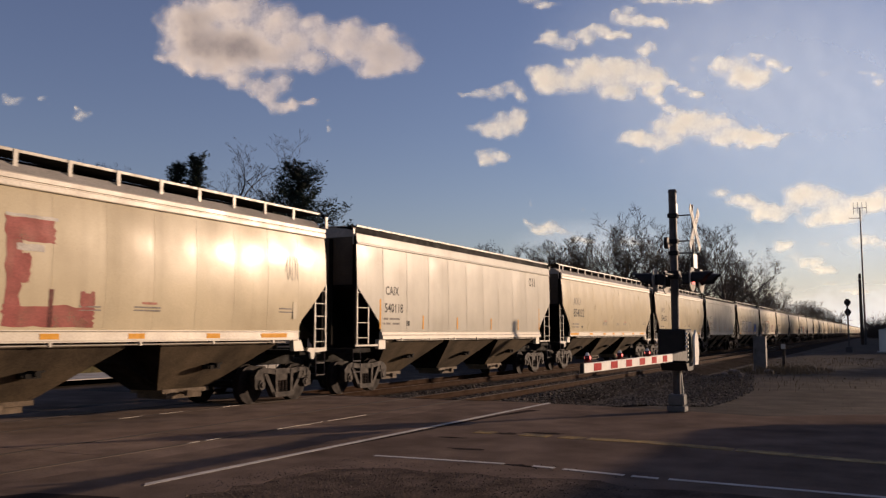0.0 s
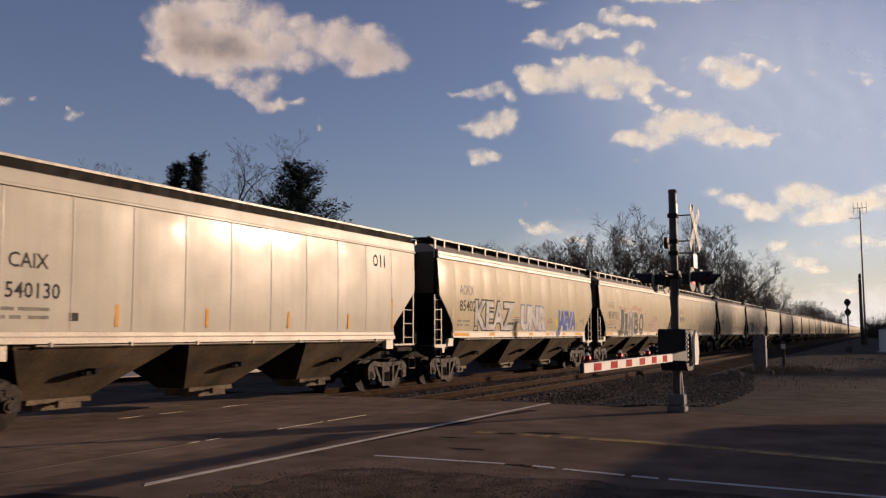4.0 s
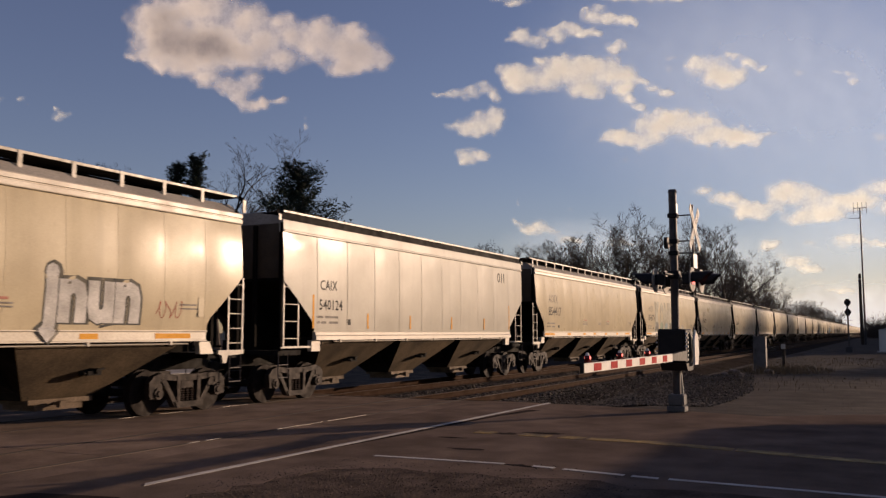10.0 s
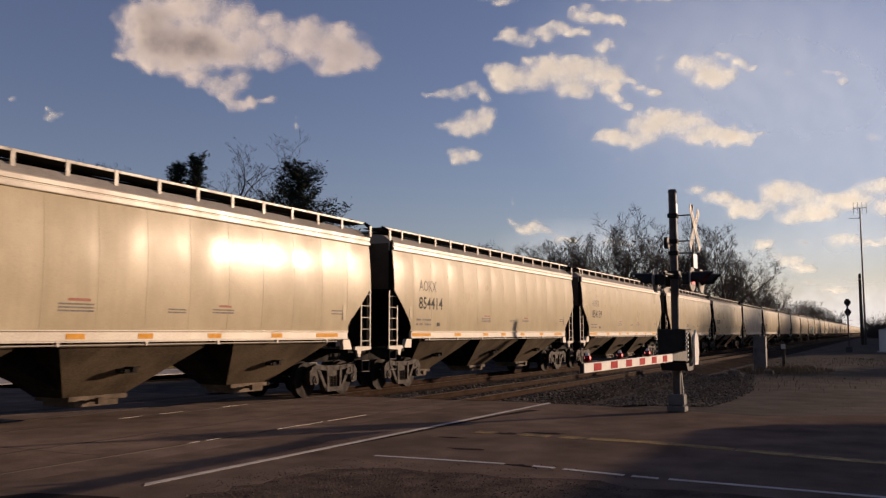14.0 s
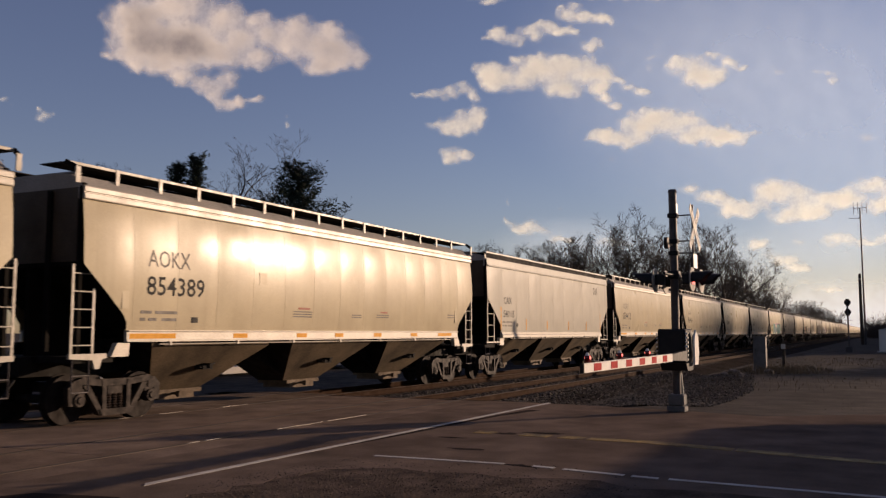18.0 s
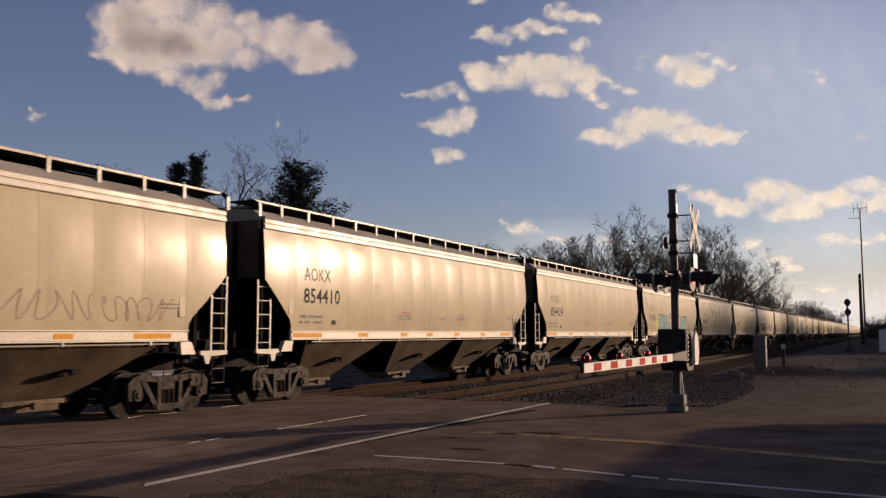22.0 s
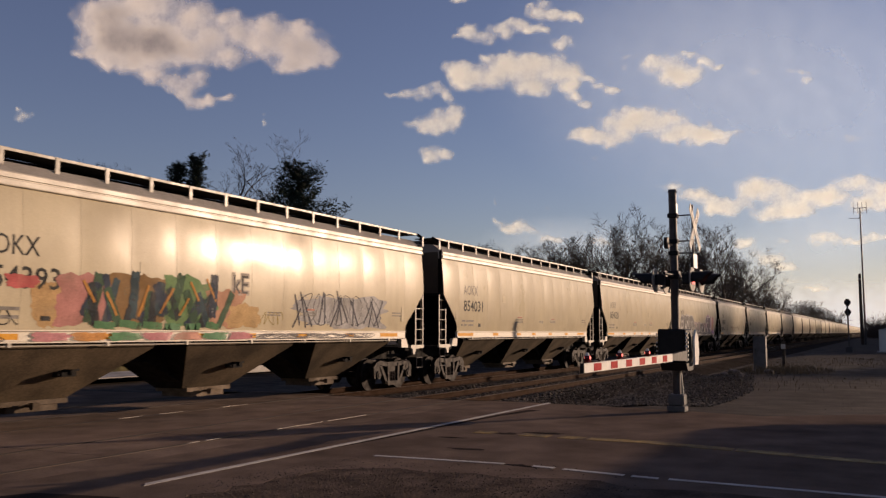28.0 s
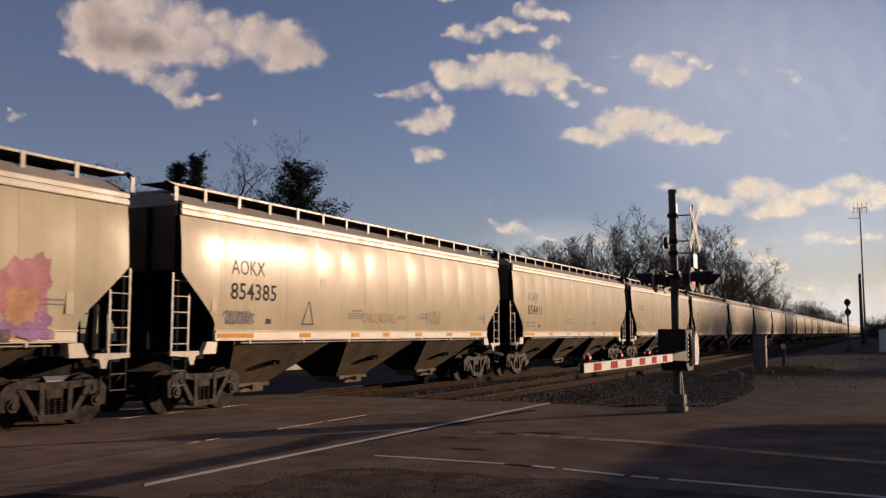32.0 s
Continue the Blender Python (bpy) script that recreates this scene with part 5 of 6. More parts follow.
def brush(name, x0, x1, y0, y1, n, h0, h1, seed, label):
    """A thicket: many thin leaning stems with side twigs."""
    r = random.Random(seed)
    vs, fs = [], []

    def stick(a, b, w):
        o = len(vs)
        vs.extend([(a[0] - w, a[1], a[2]), (a[0] + w, a[1], a[2]), (a[0], a[1] + 1.6 * w, a[2]), (b[0], b[1], b[2])])
        fs.extend([(o, o + 1, o + 3), (o + 1, o + 2, o + 3), (o + 2, o, o + 3)])

    for i in range(n):
        x, y = x0 + (x1 - x0) * r.random() ** 1.5, r.uniform(y0, y1)
        h = r.uniform(h0, h1) * (0.75 + 0.5 * noise.noise(Vector((x * 0.07, 0, seed))))
        top = (x + r.gauss(0, 0.12) * h, y + r.gauss(0, 0.12) * h, -0.4 + h)
        w = 0.016 + 0.00013 * x
        stick((x, y, -0.4), top, w)
        for k in range(7):
            t = r.uniform(0.25, 0.95)
            p = (x + (top[0] - x) * t, y + (top[1] - y) * t, -0.4 + h * t)
            stick(p, (p[0] + r.gauss(0, 0.22) * h, p[1] + r.gauss(0, 0.22) * h, p[2] + r.uniform(0.05, 0.3) * h), w * 0.7)
    me = bpy.data.meshes.new(name)
    me.from_pydata(vs, [], fs)
    me.materials.append(M_BRUSH)
    return tagged(new(name, me), label, "brush", kind="stuff")


brush("thicket", 74, 640, 27, 36, 7000, 2.2, 4.8, 4, "dense leafless brown thicket along the wood's edge")
brush("thicket", 74, 190, 27, 36, 7500, 5.0, 9.5, 14, "leafless brown brush along the wood's edge")
brush("thicket", 150, 700, 22, 30, 10000, 5.0, 11.0, 8, "dense leafless brown thicket along the wood's edge")
brush("thicket", 150, 210, -8, -1.2, 1500, 3.0, 6.0, 6, "dark leafless bushes beyond the equipment shed")
# the next two stand out of view and only block the sun
brush("thicket", 64, 130, -19, -13, 2600, 4.5, 7.5, 17, "unseen leafless brush, added beside the yard to shade it")
brush("thicket", 124, 430, -28, -15, 11000, 13.5, 16.0, 18, "unseen leafless wood, added beside the line to shade the far cars")
brush("thicket", 300, 900, -30, 6, 4000, 4.0, 10.0, 7, "distant leafless trees closing the view along the line")


def pine_meshes(seed, height, width, base, ragged):
    """Evergreen: trunk, and boughs that carry many small needle sprays."""
    r = random.Random(seed)
    bm = B()
    rod(bm, (0, 0, 0), (0, 0, height * 0.97), height * 0.018, 0.02, n=8)
    vs, fs = [], []
    z = height * base
    while z < height * 0.99:
        k = (z / height - base) / (1 - base)
        reach = width * (1 - k) ** 0.42 * (0.72 + 0.28 * math.sin(k * 11 + seed)) + 0.5
        for j in range(6):
            a = r.uniform(0, 6.2832)
            L = reach * r.uniform(1 - ragged, 1.05)
            d = Vector((math.cos(a), math.sin(a), r.uniform(0.05, 0.35) + 0.5 * k))
            tip = Vector((0, 0, z)) + d * L
            rod(bm, (0, 0, z), tip, 0.035, 0.008, n=4, caps=False)
            for s in range(int(22 + L * 34)):
                t = r.uniform(0.15, 1.03)
                p = Vector((0, 0, z)) + d * (L * t) + Vector((r.gauss(0, 0.14), r.gauss(0, 0.14), r.gauss(0.05, 0.16) + 0.10 * L * t * t)) * (0.6 + 0.22 * L)
                q = Vector((r.gauss(0, 1), r.gauss(0, 1), r.gauss(0.7, 0.6))).normalized() * r.uniform(0.20, 0.46)
                w = q.orthogonal().normalized() * r.uniform(0.022, 0.048)
                o = len(vs)
                vs.extend([tuple(p - w), tuple(p + q * 0.5 - w * 1.3), tuple(p + q), tuple(p + q * 0.5 + w * 1.3), tuple(p + w)])
                fs.append((o, o + 1, o + 2, o + 3, o + 4))
        z += height * 0.018 + 0.05
    me = bpy.data.meshes.new("crown")
    me.from_pydata(vs, [], fs)
    me.materials.append(M_PINE)
    return mesh_of("trunk", bm, M_BARK), me


def put_pine(meshes, az, dist, label):
    x, y = az_place(az, dist)
    t = tagged(empty("evergreen_tree", pose(x, y, -0.85 if y < 44.05 else -0.4)), label, "tree")
    share("trunk", meshes[0], t)
    share("crown", meshes[1], t)


put_pine(pine_meshes(3, 14.2, 4.9, 0.36, 0.55), 35.4, 66, "dark ragged pine standing behind the tracks")
put_pine(pine_meshes(8, 15.6, 1.5, 0.1, 0.6), 41.8, 70, "slender dark evergreen standing behind the tracks")
put_pine(pine_meshes(9, 14.8, 1.5, 0.1, 0.6), 43.0, 70, "slender dark evergreen standing behind the tracks")

# ---- clouds: lit and faintly glowing vapour far off, drifting as rigid pieces ----
M_CLOUD = bpy.data.materials.new("cloud_vapour")
M_CLOUD.use_nodes = True
nt = M_CLOUD.node_tree
for n in list(nt.nodes):
    nt.nodes.remove(n)
N = lambda k: nt.nodes.new(k)
out, mixa, mixb, tr, di, tl = N("ShaderNodeOutputMaterial"), N("ShaderNodeMixShader"), N("ShaderNodeMixShader"), N("ShaderNodeBsdfTransparent"), N("ShaderNodeBsdfDiffuse"), N("ShaderNodeBsdfTranslucent")
em, addsh = N("ShaderNodeEmission"), N("ShaderNodeAddShader")
at, tc, n1, n2 = N("ShaderNodeAttribute"), N("ShaderNodeTexCoord"), N("ShaderNodeTexNoise"), N("ShaderNodeTexNoise")
at.attribute_name = "vapour"
n1.inputs["Scale"].default_value, n1.inputs["Detail"].default_value, n1.inputs["Roughness"].default_value = 0.0085, 9, 0.62
n2.inputs["Scale"].default_value, n2.inputs["Detail"].default_value = 0.006, 4
for n in (n1, n2):
    nt.links.new(tc.outputs["Object"], n.inputs["Vector"])
m1, m2, ss = N("ShaderNodeMath"), N("ShaderNodeMath"), N("ShaderNodeMapRange")
m1.operation, m2.operation = "MULTIPLY_ADD", "ADD"
m1.inputs[1].default_value, m1.inputs[2].default_value = 1.7, -0.85
nt.links.new(n1.outputs[0], m1.inputs[0]), nt.links.new(m1.outputs[0], m2.inputs[0]), nt.links.new(at.outputs["Fac"], m2.inputs[1])
ss.interpolation_type = "SMOOTHSTEP"
ss.inputs[1].default_value, ss.inputs[2].default_value = -0.05, 1.12
nt.links.new(m2.outputs[0], ss.inputs[0])
# shade put into the colour: denser vapour takes the greyer tone
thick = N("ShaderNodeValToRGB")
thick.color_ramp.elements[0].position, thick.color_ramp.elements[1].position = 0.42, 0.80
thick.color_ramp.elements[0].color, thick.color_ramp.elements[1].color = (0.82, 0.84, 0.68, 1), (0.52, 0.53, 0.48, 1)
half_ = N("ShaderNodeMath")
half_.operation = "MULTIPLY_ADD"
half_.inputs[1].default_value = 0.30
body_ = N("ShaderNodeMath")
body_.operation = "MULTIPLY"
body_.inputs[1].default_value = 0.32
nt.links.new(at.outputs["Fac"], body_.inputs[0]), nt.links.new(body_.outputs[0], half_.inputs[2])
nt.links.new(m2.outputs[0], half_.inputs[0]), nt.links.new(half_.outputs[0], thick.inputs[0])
nt.links.new(thick.outputs[0], di.inputs[0]), nt.links.new(thick.outputs[0], tl.inputs[0]), nt.links.new(thick.outputs[0], em.inputs[0])
# the vapour also glows, to brighten clouds beyond their lighting
em.inputs[1].default_value = 0.42
nt.links.new(di.outputs[0], mixb.inputs[1]), nt.links.new(tl.outputs[0], mixb.inputs[2])
mixb.inputs[0].default_value = 0.7
nt.links.new(mixb.outputs[0], addsh.inputs[0]), nt.links.new(em.outputs[0], addsh.inputs[1])
nt.links.new(ss.outputs[0], mixa.inputs[0]), nt.links.new(tr.outputs[0], mixa.inputs[1]), nt.links.new(addsh.outputs[0], mixa.inputs[2])
nt.links.new(mixa.outputs[0], out.inputs[0])

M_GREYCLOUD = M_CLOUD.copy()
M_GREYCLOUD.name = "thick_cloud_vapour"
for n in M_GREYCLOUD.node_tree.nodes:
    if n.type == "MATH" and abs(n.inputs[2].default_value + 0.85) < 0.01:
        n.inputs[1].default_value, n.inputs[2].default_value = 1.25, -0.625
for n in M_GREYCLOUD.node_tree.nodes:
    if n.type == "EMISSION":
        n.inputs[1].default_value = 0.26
# stronger painted shade: the core's colour falls to dark grey
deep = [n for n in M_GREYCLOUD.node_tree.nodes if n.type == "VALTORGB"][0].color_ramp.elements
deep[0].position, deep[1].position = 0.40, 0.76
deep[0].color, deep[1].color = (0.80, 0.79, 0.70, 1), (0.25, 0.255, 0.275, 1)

# sheets of this haze glow, added to lift the sky's brightness
M_HAZE = M_CLOUD.copy()
M_HAZE.name = "thin_haze"
for n in M_HAZE.node_tree.nodes:
    if n.type == "MATH" and abs(n.inputs[2].default_value + 0.85) < 0.01:
        n.inputs[1].default_value, n.inputs[2].default_value = 0.05, -0.025
    if n.type == "VALTORGB":
        # haze is smoother than a cloud
        n.color_ramp.elements[0].color = n.color_ramp.elements[1].color = (0.72, 0.90, 0.97, 1)

FOCAL, FAR = 1578.0, 3600.0
CLOUDS = []


def cloud(label, lobes, drift, amp=0.78, vapour=M_CLOUD, far=FAR):
    """A cloud from round lobes, given by the bearing in which they stand midway (1578 units to the radian), and its drift over the clip."""
    k = far / FOCAL
    cx, cy = sum(l[0] for l in lobes) / len(lobes), sum(l[1] for l in lobes) / len(lobes)
    x0, x1 = min(l[0] - 1.7 * l[2] for l in lobes), max(l[0] + 1.7 * l[2] for l in lobes)
    y0, y1 = min(l[1] - 1.7 * l[3] for l in lobes), max(l[1] + 1.7 * l[3] for l in lobes)
    nx, ny = int((x1 - x0) / 4) + 2, int((y1 - y0) / 4) + 2
    bm = B()
    dl = bm.verts.layers.float.new("vapour")
    grid = []
    for j in range(ny + 1):
        line = []
        for i in range(nx + 1):
            x, y = x0 + (x1 - x0) * i / nx, y0 + (y1 - y0) * j / ny
            d = 0.0
            wx = x + 9 * noise.noise(Vector((x * 0.03, y * 0.04, cx))) + 6 * noise.noise(Vector((x * 0.08, y * 0.09, cx + 5)))
            wy = y + 6 * noise.noise(Vector((x * 0.03, y * 0.04, cy + 9))) + 5 * noise.noise(Vector((x * 0.08, y * 0.09, cy + 7)))
            for lx, ly, rx, ry, *weight in lobes:
                q = ((wx - lx) / rx) ** 2 + ((wy - ly) / ry) ** 2
                d += math.exp(6 * max(amp * (weight[0] if weight else 1.0) - 0.66 * q, -1.2))
            d = math.log(max(d, 1e-4)) / 6
            puff = 22 * max(d, 0) ** 0.5 + 5 * noise.noise(Vector((x * 0.025, y * 0.035, 1)))
            v = bm.verts.new(((x - cx) * k, -(y - cy) * k, puff))
            v[dl] = d
            line.append(v)
        grid.append(line)
    for j in range(ny):
        for i in range(nx):
            q = (grid[j][i], grid[j + 1][i], grid[j + 1][i + 1], grid[j][i + 1])
            if max(v[dl] for v in q) > -0.9:
                bm.faces.new(q)
    for v in [v for v in bm.verts if not v.link_faces]:
        bm.verts.remove(v)
    ob = tagged(part("cloud", bm, vapour, smooth=True), label, "cloud", group="drifting clouds")

    def at_(px, py):
        return AIM @ Matrix.Translation(((px - 784) * k, -(py - 441) * k, -far))

    CLOUDS.append((ob, at_(cx - 0.515 * drift[0], cy - 0.515 * drift[1]), at_(cx + 0.485 * drift[0], cy + 0.485 * drift[1])))


SUNLIT = "cream sunlit, faintly glowing cumulus fragment in a blue evening sky"
WISP = "thin pale wisp of evening cloud"
# heavier lobes place the grey shade in the core's colour
cloud("large cumulus with a grey shaded core and cream edges put in its colour", [
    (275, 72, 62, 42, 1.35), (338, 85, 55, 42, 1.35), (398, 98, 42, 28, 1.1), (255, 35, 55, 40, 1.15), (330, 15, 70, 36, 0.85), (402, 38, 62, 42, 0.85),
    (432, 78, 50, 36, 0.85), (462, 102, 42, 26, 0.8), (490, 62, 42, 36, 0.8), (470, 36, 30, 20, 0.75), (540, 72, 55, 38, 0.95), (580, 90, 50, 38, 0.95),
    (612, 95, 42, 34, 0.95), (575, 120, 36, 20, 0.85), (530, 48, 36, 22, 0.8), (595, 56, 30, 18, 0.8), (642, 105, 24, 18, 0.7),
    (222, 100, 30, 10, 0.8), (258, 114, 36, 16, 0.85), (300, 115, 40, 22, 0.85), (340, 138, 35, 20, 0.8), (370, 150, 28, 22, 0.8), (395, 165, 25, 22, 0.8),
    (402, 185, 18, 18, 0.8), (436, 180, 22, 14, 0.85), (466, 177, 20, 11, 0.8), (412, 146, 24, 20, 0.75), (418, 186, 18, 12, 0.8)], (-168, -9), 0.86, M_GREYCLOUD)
cloud(SUNLIT, [(1015, 28, 28, 15), (1045, 32, 28, 12), (1075, 33, 20, 12), (1090, 40, 10, 8, 0.7), (1025, 12, 18, 10, 0.7), (995, 15, 14, 8, 0.6)], (-172, -12))
cloud(SUNLIT, [(890, 62, 26, 15), (870, 68, 15, 9, 0.7), (915, 72, 22, 13), (950, 58, 28, 15), (975, 48, 22, 13), (1000, 58, 25, 11), (1025, 60, 16, 7, 0.8)], (-165, -12))
cloud(SUNLIT, [(1055, 82, 20, 13), (1040, 85, 12, 8, 0.7)], (-170, -12))
cloud(SUNLIT, [(855, 118, 18, 15, 0.8), (876, 130, 26, 20), (900, 142, 36, 24), (880, 150, 30, 18), (930, 142, 40, 26), (965, 125, 50, 28, 1.1), (1000, 126, 50, 30, 1.15), (1040, 126, 45, 26), (1066, 132, 34, 24), (1000, 156, 42, 20), (920, 108, 20, 10, 0.7), (960, 105, 40, 11, 0.8),
               (1066, 158, 22, 13, 0.85), (1080, 174, 18, 10, 0.85), (1095, 189, 16, 8, 0.8), (1098, 146, 18, 10, 0.85), (1120, 157, 18, 8, 0.85), (1144, 165, 20, 7, 0.75)], (-170, -8))
cloud(SUNLIT, [(750, 168, 20, 7, 0.75), (775, 170, 24, 11, 0.85), (800, 163, 24, 14, 0.85), (825, 155, 20, 15, 0.8), (842, 170, 14, 18, 0.65)], (-148, 1))
cloud(SUNLIT, [(800, 225, 32, 15), (830, 216, 34, 23), (850, 205, 22, 20), (780, 222, 20, 9, 0.8)], (-128, -7))
cloud(SUNLIT, [(800, 278, 18, 13), (825, 270, 22, 12), (790, 270, 12, 8, 0.7)], (-113, -5))
cloud(SUNLIT, [(1080, 243, 38, 17), (1055, 248, 20, 8, 0.7), (1120, 248, 40, 17), (1140, 226, 40, 27, 1.1), (1165, 210, 40, 19), (1190, 222, 40, 27, 1.05), (1225, 215, 30, 19), (1236, 236, 40, 21, 1.05), (1270, 240, 38, 19), (1300, 245, 32, 15), (1325, 240, 22, 12, 0.85), (1343, 237, 12, 9, 0.7)], (-101, -6))
cloud(SUNLIT, [(1205, 118, 22, 21, 0.9), (1235, 125, 35, 27, 1.1), (1250, 140, 35, 20), (1280, 135, 25, 15, 0.8), (1270, 100, 22, 9, 0.75), (1295, 112, 20, 13, 0.85), (1320, 120, 16, 6, 0.6), (1165, 102, 18, 7, 0.5), (1160, 118, 12, 10, 0.45)], (-138, -4))
cloud(WISP, [(1380, 125, 30, 13, 0.40)], (-140, -4), 0.66)
cloud(WISP, [(1470, 132, 22, 7, 0.8), (1480, 143, 20, 8, 0.55), (1450, 130, 12, 8, 0.6)], (-145, -4), 0.66)
cloud(WISP, [(1540, 245, 26, 9, 0.62)], (-92, 4), 0.66)
cloud(SUNLIT, [(1225, 335, 28, 12, 0.8), (1265, 350, 35, 15, 0.85), (1300, 368, 35, 19, 0.9), (1330, 370, 35, 19), (1360, 345, 30, 25), (1390, 340, 38, 25), (1420, 350, 38, 24), (1395, 380, 35, 19), (1440, 375, 35, 17), (1470, 355, 40, 21), (1505, 350, 35, 19), (1545, 330, 40, 17), (1555, 365, 35, 17), (1600, 350, 50, 28)], (-96, -12))
cloud(SUNLIT, [(1490, 425, 45, 15, 0.8), (1535, 430, 40, 11, 0.75), (1570, 420, 40, 14, 0.75)], (-82, -6))
cloud(SUNLIT, [(1345, 435, 30, 13, 0.75), (1385, 458, 45, 16, 0.75), (1420, 475, 35, 10, 0.7), (1415, 430, 18, 6, 0.5)], (-80, -6))
cloud(WISP, [(1470, 510, 42, 9, 0.65), (1430, 500, 30, 7, 0.5)], (-80, -6), 0.66)
cloud(SUNLIT, [(905, 394, 16, 8, 0.7), (932, 405, 34, 12, 0.85), (965, 411, 25, 9, 0.7), (1000, 425, 34, 10, 0.6), (1090, 430, 40, 14, 0.6)], (-62, -2))
cloud(WISP, [(900, 356, 6, 12, 0.5)], (-72, -3), 0.66)
cloud(WISP, [(996, 368, 10, 6, 0.42)], (-72, -3), 0.66)
cloud(SUNLIT, [(880, 2, 24, 9, 0.75), (850, -4, 24, 8, 0.7)], (-170, -12))
cloud(SUNLIT, [(1085, -2, 60, 8, 0.8), (1150, -4, 50, 8, 0.75)], (-168, -12))
cloud(WISP, [(-40, 178, 24, 14, 0.62), (12, 176, 16, 8, 0.6), (30, 186, 10, 7, 0.5), (85, 206, 18, 12, 0.55), (72, 196, 10, 8, 0.5)], (-118, 2), 0.66)
cloud(WISP, [(515, 206, 16, 8, 0.48), (510, 220, 8, 12, 0.42)], (-130, -12), 0.66)
cloud(WISP, [(1085, 285, 9, 9, 0.75), (1047, 300, 6, 5, 0.65), (1070, 290, 12, 5, 0.5)], (-98, -5), 0.66)
cloud("pale glowing haze sheet added to brighten the low sky over the line", [(1290, 468, 250, 90), (1490, 428, 220, 120), (1020, 438, 220, 80), (1450, 543, 300, 60), (1400, 580, 420, 60, 1.9), (1560, 560, 300, 80, 1.9)], (-60, -4), 0.36, M_HAZE, 4100.0)
cloud("pale glowing haze sheet added to brighten the sky towards the sun", [(1540, 198, 680, 420), (1280, 118, 560, 340)], (-60, -4), 0.31, M_HAZE, 4200.0)


# ---- the train ----
SPEED, ACCEL = 16.7956, 0.0044


def travelled(t):
    return SPEED * (t - 16) + 0.5 * ACCEL * (t - 16) ** 2


GREY_CARS = {0, 3, 9, 17}
NUMBERS = {-1: "", 0: "540118", 1: "854032", 2: "854012", 3: "540130", 4: "854020", 5: "854397", 6: "854019", 7: "854415", 8: "854403", 9: "540124", 10: "854417", 11: "854376", 12: "854409", 13: "854414", 14: "854139", 15: "854423", 16: "854389", 17: "540115", 18: "854412", 19: "854416", 20: "854410", 21: "854424", 22: "854381", 23: "854036", 24: "854421", 25: "854393", 26: "854031", 27: "854030", 28: "", 29: "854385", 30: "854411", 31: "", 32: ""}
SHIFT = {10: -0.1, 11: -0.19, 12: -0.14, 13: -0.21, 14: -0.18, 15: 0.29, 16: 0.33, 17: 0.21, 18: 0.05, 19: 0.06}
FIRST, NEAR_LAST, LAST = -2, 32, 76
CARS = []


def front_corner(n):
    """Where the front upper corner of car n stands at 16 s."""
    greys = sum(1 for c in GREY_CARS if 0 <= c < n)
    x = -247.415 + (n - greys) * 18.408 + greys * 17.629
    if n in GREY_CARS:
        x += 0.161
    return x + SHIFT.get(n, 0.0)


proto = {}
for kind in ("cream", "grey"):
    proto[kind] = build_car(kind, True)
proto["far"] = build_car("cream", False)


